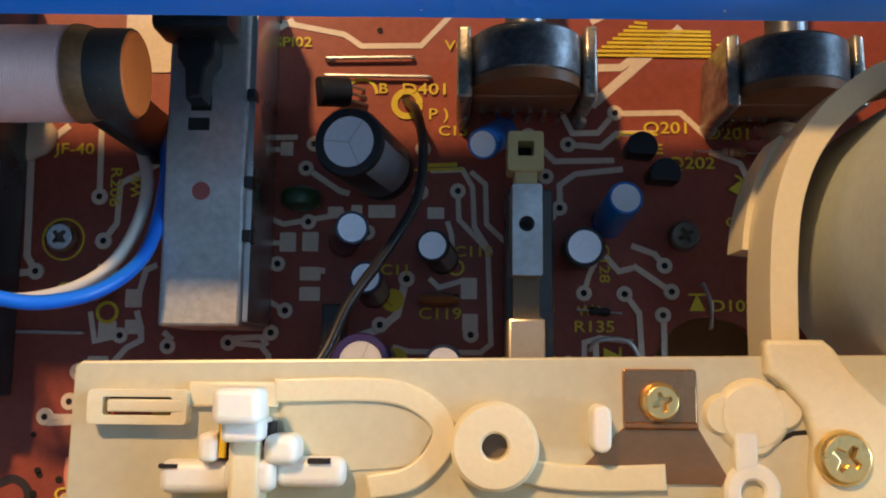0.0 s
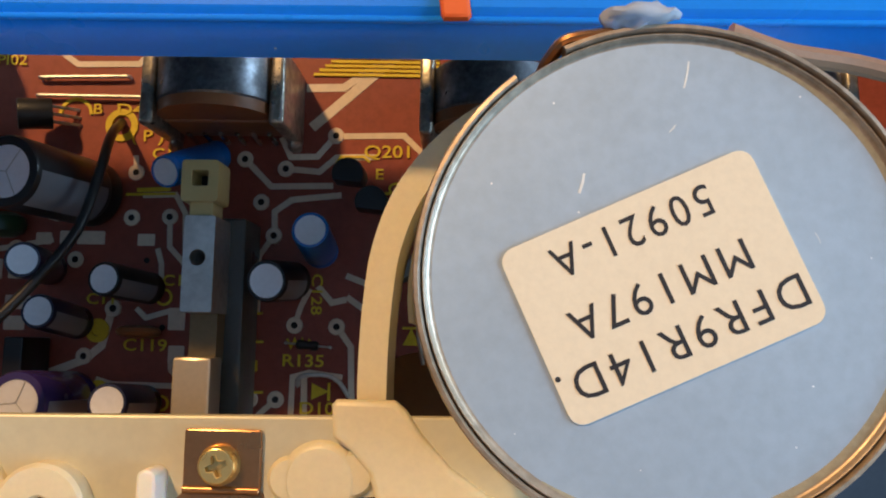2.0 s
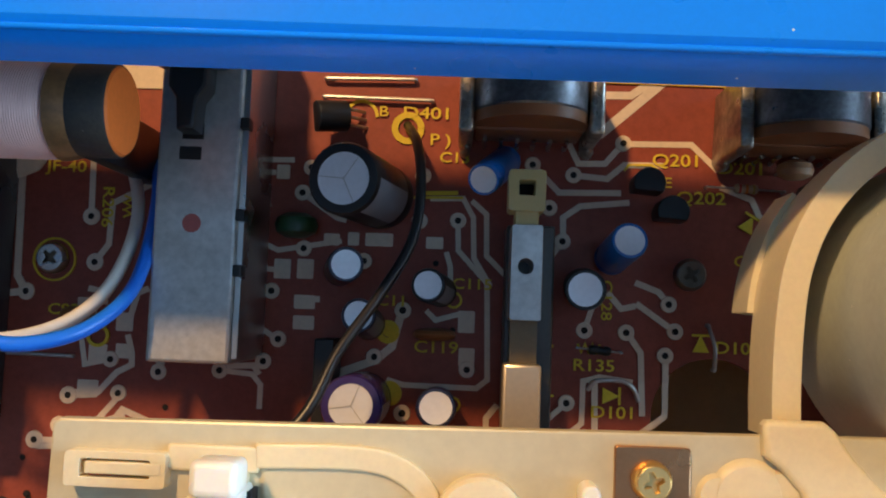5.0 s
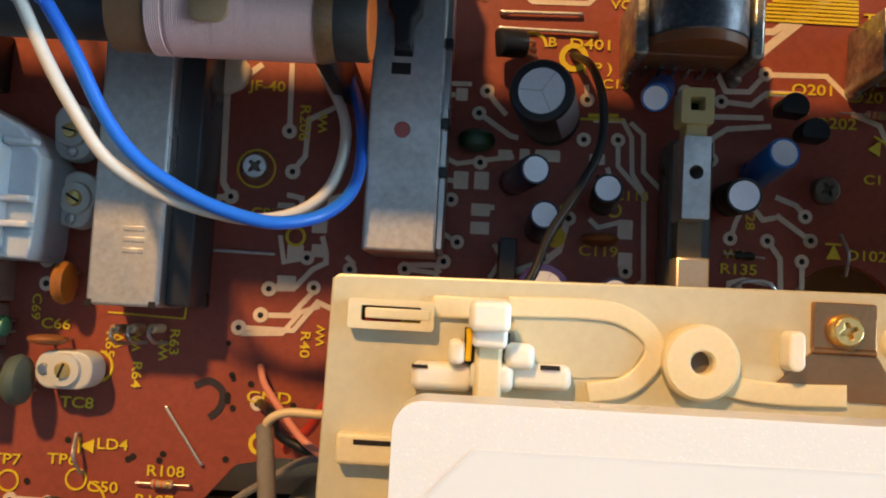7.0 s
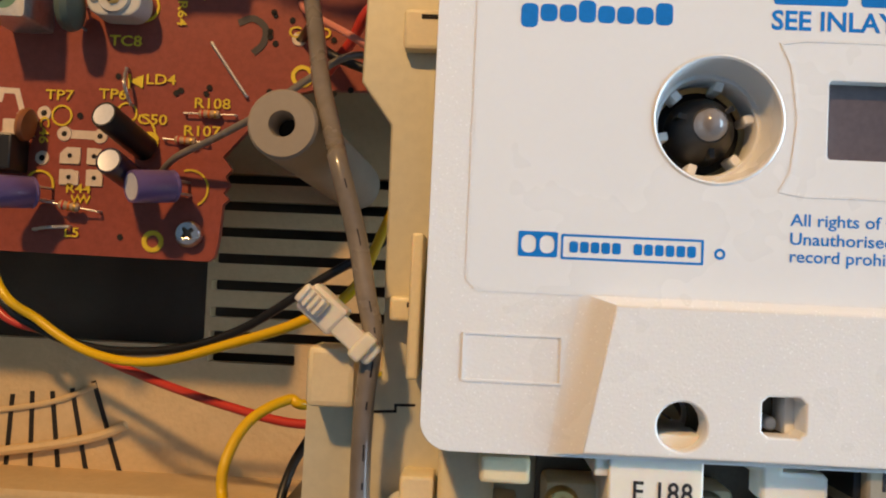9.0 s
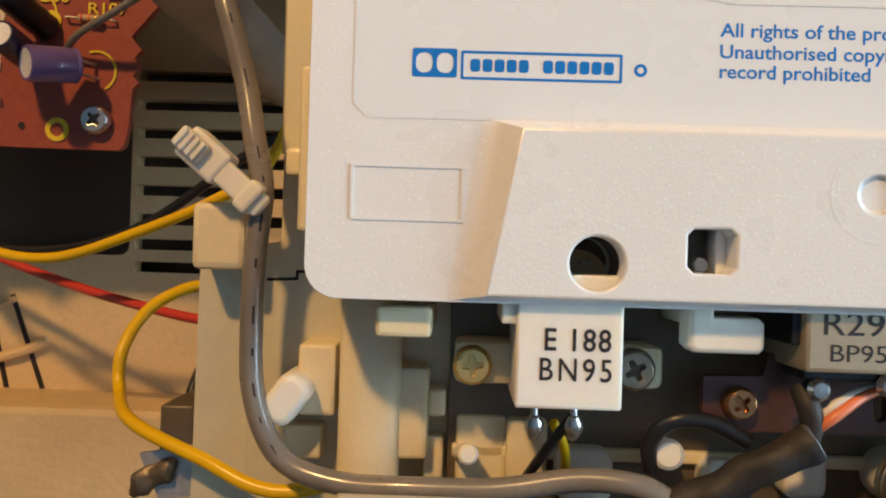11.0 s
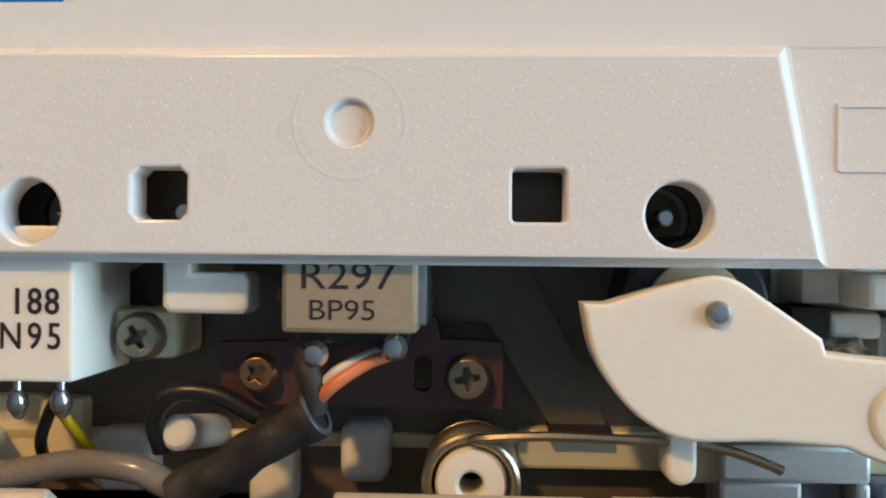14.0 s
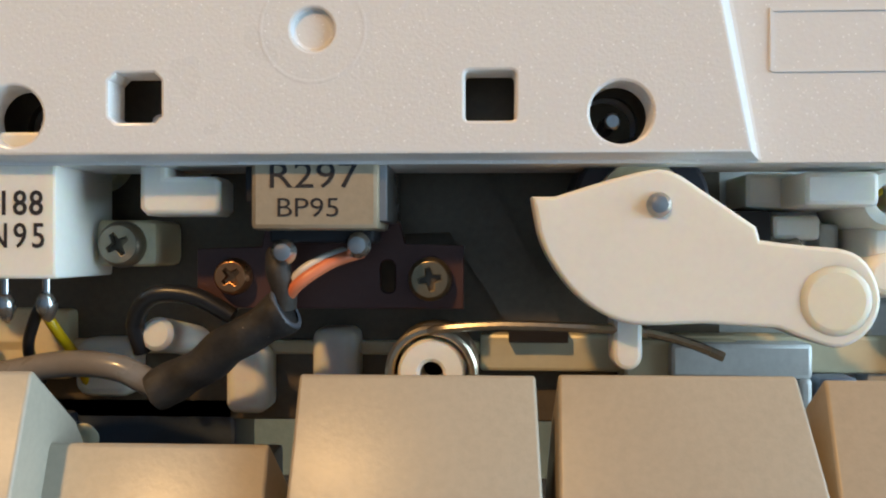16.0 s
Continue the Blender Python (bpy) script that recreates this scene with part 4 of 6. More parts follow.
part("finger", prism(rounded(fx - 1.25, fx + 1.25, fy, fy + 5.5, 1.2, 5), 95.5, 98.5, bev=0.4), M_NYLON, lever)

sx, sy = 59.8, -17.3
spring = thing("torsion_spring", (sx, sy, 84), "steel torsion spring coiled round a white boss", "spring")
turns = [(sx + 3.7 * math.cos(a), sy + 3.7 * math.sin(a), 89.8 + 0.94 * a / (2 * math.pi)) for a in (2 * math.pi * k / 20 for k in range(0, 166))]
tail = [(61.4, -13.3, 98), (66.0, -13.0, 98.4), (72.9, -13.2, 98.4), (78.6, -13.7, 97.6), (82.5, -14.8, 97), (84.9, -15.8, 96.8)]
part("wire", tube(turns + tail, 0.42, seg=8, n=2), mat("spring_wire", (0.50, 0.43, 0.33), 0.3, metal=0.95), spring)
part("boss", lathe([(1.0, 92), (1.0, 97.2), (1.3, 97.5), (2.7, 97.5), (2.95, 97.1), (2.95, 84)], c=(sx, sy, 0), seg=32), M_NYLON, spring)

# ---- keys ----
def piano_key(x0, x1, y0, z0, label, flare=(0.0, 0.0)):
    key = thing("piano_key", ((x0 + x1) / 2, y0 - 12, 70), label, "key", group="piano keys")
    b = bmesh.new()
    ys = ((y0, z0 - 0.5), (y0 - 0.4, z0), (y0 - 24, z0 + 8.5), (y0 - 24.6, z0 + 7.5))
    rows_ = []
    for k, (y, z) in enumerate(ys):
        lo_ = (-5.5, z0 - 8) if k < 2 else (0, 84)
        xa, xb = (x0, x1) if k < 2 else (x0 + flare[0], x1 + flare[1])
        rows_.append([b.verts.new(p) for p in ((xa, y + lo_[0], lo_[1]), (xa, y, z), (xb, y, z), (xb, y + lo_[0], lo_[1]))])
    for p, q in zip(rows_, rows_[1:]):
        for k in range(3):
            b.faces.new((p[k], p[k + 1], q[k + 1], q[k]))
    b.faces.new(rows_[0])
    b.faces.new(rows_[-1][::-1])
    bmesh.ops.recalc_face_normals(b, faces=b.faces)
    bmesh.ops.bevel(b, geom=[e for e in b.edges if len(e.link_faces) == 2 and e.calc_face_angle(0) > 0.6], offset=0.8, segments=4, profile=0.5, affect="EDGES", clamp_overlap=True)
    part("cap", b, M_KEY, key, angle=50)
    part("stem", box(x0 + 6, x1 - 6, y0 - 14, y0 - 7, 70, 97, 0.4), M_KEYD, key)


piano_key(49.4, 68.5, -16.6, 103, "beige plastic cassette key with softly worn edges", (-0.9, 1.0))
piano_key(70.3, 89.1, -16.5, 103, "beige plastic cassette key with a wider front", (-0.5, 4.0))
piano_key(91.2, 112, -16.8, 103, "beige plastic cassette key at the end of the row")
piano_key(26.1, 46.7, -22.6, 102, "beige plastic cassette key standing lower than its neighbours")
piano_key(2.0, 28.3, -16.25, 105, "greyish beige cassette key with a sloping side")

# ---- what the board carries: tracks, pads, print ----
LIFT = [0]


def lift(base):
    """A height of its own for each flat piece, so that no two faces share a plane."""
    LIFT[0] = (LIFT[0] + 1) % 23
    return PZ + base + 0.006 * LIFT[0]


def track(w, *points):
    part("track", ribbon(points, w, PZ - 0.05, lift(0.05)), M_TRACE, board)


PADS, LANDS = [], []
part("wide_land", prism(rounded(-24.2, -16.6, 126.2, 139, 0.6, 3), PZ, PZ + 0.24), M_TRACE, board)


def apart(x, y, known, gap):
    """True, and noted, where nothing known lies nearer than gap."""
    if any(math.hypot(x - a, y - b) < gap for a, b in known):
        return False
    known.append((x, y))
    return True


def pad(x, y, r=1.25, hole=0.5):
    if not apart(x, y, PADS, 1.6):
        return
    part("pad", lathe([(hole, PZ), (hole, PZ + 0.22), (r - 0.1, PZ + 0.22), (r, PZ)], c=(x, y, 0), seg=18), M_TRACE, board)
    part("drill", lathe([(0, PZ + 0.21), (hole, PZ + 0.21)], c=(x, y, 0), seg=12), M_HOLE, board)


def land(x, y, w, h):
    if not apart(x, y, LANDS, 2.6):
        return
    part("land", prism(rounded(x - w / 2, x + w / 2, y - h / 2, y + h / 2, 0.2, 2), PZ, lift(0.05)), M_TRACE, board)


def drilled_land(x, y, w, h, side):
    """A land cut off at one corner, with its drill hole."""
    c = min(w, h) * 0.4
    ring = [(-w / 2, -h / 2), (w / 2, -h / 2), (w / 2, h / 2 - c), (w / 2 - c, h / 2), (-w / 2, h / 2)]
    part("land", prism([(x + side * u, y + v) for u, v in ring], PZ, lift(0.26)), M_TRACE, board)
    part("drill", lathe([(0, PZ + 0.43), (0.42, PZ + 0.43)], c=(x, y, 0), seg=12), M_HOLE, board)


def hole(x, y, r=0.55):
    part("drill", lathe([(0, PZ + 0.2), (r, PZ + 0.2)], c=(x, y, 0), seg=12), M_HOLE, board)


def ink(text, x, y, turn=0.0, size=1.55, wide=1.1):
    part("print", words(text, size, x, y, lift(0.24), turn=turn, depth=0.05, wide=wide * 1.12, bold=0.012), M_SILK, board)


def ink_ring(x, y, r, w=0.35, a0=0, a1=360):
    n = max(8, int((a1 - a0) / 12))
    part("print_ring", ribbon([(x + r * math.cos(radians(a0 + (a1 - a0) * k / n)), y + r * math.sin(radians(a0 + (a1 - a0) * k / n))) for k in range(n + 1)], w, PZ, lift(0.24)), M_SILK, board)


def ink_line(w, *points):
    part("print_line", ribbon(points, w, PZ, lift(0.24)), M_SILK, board)


track(0.8, (24.8, 110.5), (29.8, 110.7), (31.4, 107.9), (31.7, 101.7), (34.3, 97.6))
track(0.8, (29.1, 107.3), (29.3, 102.8), (33.8, 98.0), (34.3, 83.6), (32.7, 82.3), (21.8, 82.4), (19.3, 83.1))
track(0.8, (31.1, 110.4), (33.4, 108.4), (33.6, 102.1), (36.5, 99.3))
track(0.9, (40.1, 116.2), (44.2, 112.1), (53.5, 112.3))
track(0.9, (46.3, 114.8), (51.4, 114.4), (53.9, 116.6), (59.7, 116.7))
track(0.9, (45.5, 119.6), (47.0, 116.6), (51.0, 116.7), (53.6, 119.8), (63.9, 120.0), (68.0, 116.1))
track(1.5, (50.0, 121.1), (56.2, 126.6), (64.4, 133.9))
track(1.2, (49.0, 127.2), (54.7, 127.3), (57.8, 129.6), (63.6, 133.0))
track(0.9, (45.0, 105.0), (44.9, 108.3), (47.4, 110.1), (54.8, 110.9))
track(0.8, (44.9, 104.7), (42.8, 101.6), (42.9, 93.3))
track(0.8, (48.5, 91.5), (49.4, 94.4), (50.6, 96.9))
track(0.9, (54.8, 91.4), (56.9, 88.5), (57.3, 79.2))
track(0.9, (60.6, 88.2), (60.6, 79.3), (55.6, 75.5))
track(0.9, (61.9, 91.8), (56.1, 95.8))
track(0.9, (60.9, 95.8), (59.4, 97.6), (55.9, 98.9))
track(0.8, (46.1, 80.7), (41.7, 76.6))
track(0.8, (44.9, 74.7), (48.4, 77.8), (48.5, 84.0), (50.9, 84.7), (55.8, 84.1))
track(0.9, (50.2, 84.2), (50.4, 74.9))
track(0.8, (1.1, 95.7), (-0.3, 96.9), (-3.2, 96.8))
track(0.8, (2.5, 88.5), (-2.2, 91.4))
track(0.8, (0.5, 109.0), (-2.0, 107.8), (-0.9, 103.2), (2.0, 101.9), (11.6, 103.6))
track(0.8, (-5.9, 83.5), (-0.9, 83.1), (0.4, 81.6), (0.4, 78.0))
track(0.8, (-22.6, 84.5), (-26.5, 83.6), (-27.4, 88.1))
track(1.2, (21.3, 93.9), (19.9, 88.0), (17.5, 85.9), (11.8, 83.7))
track(0.8, (-1.8, 101.5), (0.5, 99.0), (2.8, 98.9))
track(0.9, (8.7, 94.7), (5.4, 94.6))
track(0.8, (23.6, 114.0), (23.4, 116.6))
track(0.8, (-2.9, 117.7), (-0.8, 115.7), (3.8, 115.8))
track(0.8, (-2.6, 112.2), (-2.2, 113.7), (1.1, 113.8))
track(0.8, (27.5, 102.5), (28.2, 100.3), (28.4, 95.7))
track(0.9, (-20.0, 90.9), (-19.1, 94.6), (-17.4, 95.4))
track(0.8, (24.8, 93.6), (26.3, 92.2), (30.0, 93.3))
track(0.8, (16.6, 115.6), (17.9, 113.0), (21.4, 111.4))
track(0.8, (9.0, 88.5), (10.4, 86.1), (8.5, 82.7))
track(0.9, (56.0, 95.4), (53.9, 94.9), (51.8, 97.3))
track(0.9, (35.9, 80.0), (34.3, 78.0), (34.3, 74.3))
track(0.8, (-32.9, 71.1), (-26.0, 71.5), (-23.0, 75.3), (-19.9, 76.4))
track(0.9, (0.8, 134.6), (10.9, 132.6), (13.6, 130.7), (23.1, 130.8), (28.0, 136.1))
track(0.9, (-0.9, 132.8), (2.6, 135.1))
track(1.0, (-42.8, 111.0), (-40.5, 111.6), (-40.1, 115.0))
track(1.1, (-38.2, 113.1), (-37.8, 96.7), (-36.3, 94.3), (-42.4, 93.5))
track(1.1, (-38.4, 112.7), (-32.4, 117.5))
track(0.9, (-27.3, 117.9), (-27.0, 106.1))
track(0.9, (-26.0, 99.1), (-24.0, 101.9), (-23.8, 108.2), (-17.5, 111.6))
track(0.9, (-33.4, 72.1), (-24.1, 72.1), (-20.3, 77.1), (-15.8, 75.3))
track(0.9, (-29.8, 74.4), (-24.7, 74.6), (-20.3, 79.8))
track(0.9, (-28.7, 78.9), (-25.3, 79.1), (-25.4, 80.6))
track(1.5, (-69.8, 41.3), (-63.2, 41.2))
track(1.0, (-81.8, 46.5), (-81.4, 48.6), (-78.7, 48.5), (-77.3, 44.1))
track(0.9, (-82.8, 39.5), (-79.0, 38.7), (-77.7, 36.1))
track(1.0, (50.1, 134.8), (54.1, 136.7), (64.0, 136.7))
track(0.9, (68.3, 113.7), (73.0, 111.9), (75.5, 106.5))

track(0.9, (-26.7, 95.1), (-24.1, 94.6), (-24.0, 92.7))
track(0.9, (-20.2, 88.3), (-19.4, 85.6), (-19.3, 83.8), (-21.5, 82.6), (-24.2, 79.5), (-28.8, 79.3))
track(0.9, (6.5, 114.7), (8.1, 112.7), (10.0, 110.7))
track(0.9, (5.3, 110.8), (7.1, 109.6), (10.7, 107.2), (12.2, 106.8))
track(0.9, (-5.1, 84.2), (-0.8, 84.4), (0.1, 83.1))
track(0.9, (-15.9, 85.1), (-14.5, 83.8))
track(1.0, (-81.6, 40.3), (-80.1, 41.4), (-78.4, 40.4), (-77.3, 39.7))
for x, y in ((-1.8, 108.5), (-2.0, 102.0), (5.9, 102.3), (0.6, 85.1), (17.3, 86.4), (6.5, 114.7), (5.3, 110.8)):
    pad(x, y)
for x, y, w, h in ((10.1, 103.8, 2.4, 1.8), (13.4, 104.0, 1.7, 2.0), (17.3, 104.0, 4.2, 2.0), (-24.6, 85.3, 2.8, 2.8), (2.2, 113.9, 2.0, 2.2)):
    land(x, y, w, h)
for x, y in ((-49.6, 49.7), (-44.6, 50.4), (-34.4, 60.7), (-23.2, 59.6)):
    hole(x, y)
for x, y, r in ((19.5, 90.6, 1.2), (20.3, 81.3, 1.3)):
    part("print_spot", prism(circle(x, y, r, 16), PZ, lift(0.24)), M_SILK, board)
for x, y in ((29.1, 107.3), (23.3, 107.1), (23.6, 114.0), (40.1, 116.2), (46.3, 114.8), (53.7, 119.9), (42.8, 109.7), (44.9, 104.7), (48.5, 91.5), (54.7, 91.4), (60.5, 88.2)):
    pad(x, y)
for x, y in ((61.9, 91.8), (60.9, 95.8), (46.1, 80.7), (42.3, 80.7), (1.3, 95.7), (2.7, 88.5), (-15.2, 82.9), (-5.9, 83.5), (-21.1, 79.5), (-22.6, 84.5), (15.1, 100.7), (31.2, 85.0)):
    pad(x, y)
for x, y in ((-36.3, 94.3), (-27.0, 106.1), (-26.0, 99.1), (-14.8, 83.5), (-5.2, 83.7), (-33.4, 72.1), (-29.8, 74.4), (-28.7, 78.9), (-20.3, 79.8), (-21.9, 84.9), (-69.8, 41.3), (-63.4, 41.1)):
    pad(x, y, 1.35)
for x, y in ((-73.6, 44.8), (-73.5, 36.9), (-67.1, 81.8), (-66.8, 77.8), (-77.7, 36.1), (-77.3, 44.1), (-29.3, 59.6), (21.3, 93.5), (17.3, 85.9), (21.8, 78.2)):
    pad(x, y, 1.3, 0.55)
for x, y, w, h in ((2.8, 99.1, 2.5, 3.0), (6.3, 99.2, 2.5, 3.0), (6.4, 94.2, 3.2, 2.1), (6.4, 91.1, 3.2, 2.1), (30.9, 92.1, 2.5, 3.3), (31.1, 86.8, 2.4, 2.8), (15.8, 103.7, 3.0, 2.0),
                   (25.7, 103.8, 2.6, 1.8), (0.8, 113.0, 2.2, 2.6), (11.2, 103.6, 2.4, 2.0)):
    land(x, y, w, h)
for x, y, w, h in ((-20.8, 90.2, 2.6, 2.8), (-20.6, 85.8, 2.6, 2.2), (-25.8, 80.0, 3.2, 2.6), (-25.1, 80.6, 2.4, 2.4), (-20.5, 88.0, 2.6, 2.6), (-25.6, 85.2, 2.4, 2.6), (-68.5, 37.5, 2.6, 2.4),
                   (-64.3, 37.7, 2.6, 2.4), (-68.2, 33.7, 2.6, 2.4), (-64.0, 34.0, 2.6, 2.4), (-79.8, 42.3, 2.2, 2.6), (-26.7, 92.4, 3.0, 2.6)):
    land(x, y, w, h)
for x, y, w, h, side in ((-68.5, 37.5, 3.6, 2.9, -1), (-64.2, 37.5, 2.6, 2.9, 1), (-68.5, 33.7, 3.4, 2.7, 1), (-64.0, 33.7, 2.9, 2.8, 1)):
    drilled_land(x, y, w, h, side)
for x, y in ((-73.3, 46.0), (-73.4, 36.7), (-77.3, 39.7)):
    pad(x, y, 1.4)
for x, y in ((-33.9, 64.1), (-34.4, 59.8), (-33.4, 58.6), (-30.6, 62.8), (-50.4, 49.2), (-45.1, 49.3), (-34.0, 50.1), (-58.9, 23.6), (-67.2, 44.6), (-19.8, 50.9), (-60.8, 51.8), (-22.7, 50.2), (-58.4, 84.2)):
    hole(x, y)
for x, y in ((16.5, 133.3), (9.1, 128.6), (-34.9, 69.4), (-33.6, 63.5), (-13.8, 77.7), (25.4, 95.7), (40.3, 97.4), (28.9, 90.8), (26.0, 100.7)):
    hole(x, y, 0.45)

ink("SPI02", 2.7, 131.2)
ink("VOLUME", 32.3, 130.7)
ink("TONE", 74.4, 130.0, 0, 1.9)
ink("B", 17.2, 123.6)
ink("D401", 23.9, 123.5, 0, 1.75, 1.2)
ink("( P )", 25.1, 119.5, 0, 1.7)
ink("C13", 28.3, 116.8)
ink("Q201", 61.7, 117.4, 0, 1.8)
ink("Q202", 65.4, 111.8, 0, 1.8)
ink("E", 60.4, 114.0)
ink("D201", 71.4, 116.5, 0, 1.8)
ink("C128", 51.6, 96.1, -90)
ink("R135", 50.0, 86.3, 0, 1.7)
ink("D101", 53.0, 79.5, 0, 1.7)
ink("D102", 71.1, 89.6, 0, 1.7)
ink("C119", 26.5, 88.1, 0, 1.7)
ink("C115", 31.6, 97.7)
ink("C11", 19.6, 94.8)
ink("C1", 72.0, 102.5)
ink("H", 42.5, 85.4)
ink("G", 42.5, 77.5)
ink("C120", 31.6, 75.1)
ink("E", -1.5, 94.0)
ink("JF-40", -31.2, 113.6, 0, 1.7)
ink("R206", -24.5, 107.6, -90, 1.7)
ink("C89", -30.2, 91.7, 0, 1.6)
ink("R63", -44.1, 69.1, -90, 1.6)
ink("R64", -50.1, 63.3, -90, 1.6)
ink("R65", -55.0, 68.1, -90, 1.6)
ink("C66", -64.5, 71.0, 0, 1.7)
ink("TC8", -59.8, 58.0, 0, 1.8)
ink("GND", -27.4, 60.6, 0, 1.9)
ink("R40", -22.0, 69.9, -90, 1.6)
ink("TP7", -71.0, 48.0, 0, 1.75)
ink("TP6", -61.5, 48.5, 0, 1.75)
ink("LD4", -53.2, 51.4, 0, 1.75)
ink("C50", -54.3, 44.3, 0, 1.75)
ink("R108", -43.9, 47.5, 0, 1.75)
ink("R107", -45.5, 42.6, 0, 1.75)
ink("R44", -66.7, 31.7, 0, 1.6)
ink("VR1", -85.5, 56.4, 0, 1.75)
ink("C46", -73.4, 41.8, -90, 1.6)
ink("L5", -67.4, 24.0, 0, 1.6)
ink("C47", -82.6, 22.0, 0, 1.6)
ink("C69", -68.1, 73.8, -90, 1.5)
for k in range(9):
    f = k / 8
    xa, ya = 50.0, 129.3
    xb, yb = 69.0, 128.9
    part("print_hatch", ribbon([(xa + 7.0 * f if k < 7 else xa + 7.0 * f, ya + 5.4 * f), (xb if k < 7 else xa + 9.0, yb + 5.4 * f + 0.2)], 0.42, PZ, lift(0.24)), M_SILK, board)
ink_ring(-70.4, 44.5, 1.7)
ink_ring(-58.9, 45.4, 1.7)
ink_ring(-28.4, 53.0, 1.6, 0.7)
ink_ring(-53.1, 23.1, 1.5, 0.8)
ink_ring(-54.6, 40.6, 1.2, 0.9)
ink_ring(-47.1, 32.6, 3.2, 0.35, -60, 110)
ink_ring(-57.3, 41.5, 3.6, 0.35, -30, 80)
ink_ring(13.8, 122.8, 2.4, 0.5, 0, 180)
ink_ring(21.0, 121.2, 2.0, 1.0)
ink_ring(-32.2, 99.3, 3.2, 0.3)
ink_ring(28.9, 95.3, 1.1, 0.35)
ink_ring(19.8, 81.1, 1.4, 0.9)
ink_ring(29.3, 79.8, 1.0, 0.35)
ink_ring(19.2, 90.2, 1.3, 0.9)
ink_ring(-56.9, 64.3, 2.6, 0.4, -100, 80)
ink_ring(-73.6, 32.2, 2.4, 0.4, -20, 150)
ink_ring(-24.7, 88.0, 1.5, 0.5)
ink_line(0.35, (53.9, 115.7), (54.5, 116.6), (58.0, 116.7), (58.9, 115.9))
ink_line(0.35, (59.4, 111.1), (62.2, 111.2))
ink_line(0.35, (41.9, 93.1), (43.7, 93.2))
ink_line(0.35, (41.8, 89.0), (44.0, 89.0))
ink_line(0.35, (42.0, 81.6), (44.2, 81.7))
ink_line(0.35, (22.3, 110.6), (29.8, 110.8))
ink_line(0.6, (23.9, 111.3), (29.0, 111.5))
ink_line(0.3, (-41.3, 89.0), (-42.7, 73.1), (-55.8, 73.5))
ink_line(0.3, (-43.3, 111.5), (-42.2, 77.9))
ink_line(0.3, (-4.7, 129.7), (-1.8, 89.8))
for px, py, tn in ((-53.5, 69.3, 90), (-50.6, 68.9, 90), (-45.9, 67.6, 90), (-21.4, 107.8, 90), (-19.5, 71.5, 90), (-66.2, 30.0, 0), (49.2, 88.9, 0)):
    m = Matrix.Translation((px, py, 0)) @ pose(0, 0, 0, 0, 0, tn)
    z = [m @ Vector((k * 0.55 - 1.65, 0.6 * (-1) ** k, 0)) for k in range(7)]
    part("print_zigzag", ribbon([(v.x, v.y) for v in z], 0.3, PZ, lift(0.24)), M_SILK, board)
for px, py, tn in ((52.7, 82.0, 0), (65.7, 90.2, 90), (72.6, 108.3, 60), (-57.6, 51.0, 180)):
    m = Matrix.Translation((px, py, 0)) @ pose(0, 0, 0, 0, 0, tn)
    tri_ = [m @ Vector(p) for p in ((-1.3, -1.2, 0), (1.2, 0, 0), (-1.3, 1.2, 0))]
    part("print_diode", prism([(v.x, v.y) for v in tri_], PZ, lift(0.24)), M_SILK, board)
    bar_ = [m @ Vector(p) for p in ((1.2, -1.3, 0), (1.2, 1.3, 0))]
    part("print_diode", ribbon([(v.x, v.y) for v in bar_], 0.35, PZ, lift(0.24)), M_SILK, board)
pen = spline([(-40.1, 62.0, 0), (-37.5, 62.9, 0), (-35.3, 61.2, 0), (-35.6, 58.5, 0), (-37.3, 56.8, 0)], 5)
part("pen_mark", ribbon([(v.x, v.y) for v in pen], 1.2, PZ, lift(0.02)), mat("pen_ink", (0.035, 0.022, 0.022), 0.5), board, "smudged dark pen mark")

# ---- components ----
M_ALU = mat("aluminium_top", (0.93, 0.93, 0.97), 0.38, metal=0.4, vary=0.12)
M_NAVY = mat("navy_sleeve", (0.012, 0.014, 0.05), 0.3, vary=0.2, coat=0.3)
M_SKY = mat("blue_sleeve", (0.01, 0.17, 0.58), 0.3, vary=0.15, coat=0.3)
M_LILAC = mat("lilac_sleeve", (0.16, 0.11, 0.30), 0.32, vary=0.15, coat=0.3)
M_BLKSL = mat("black_vinyl_sleeve", (0.011, 0.011, 0.014), 0.45, vary=0.2, coat=0.1)
M_PALE = mat("pale_stripe", (0.24, 0.26, 0.30), 0.4, vary=0.1)


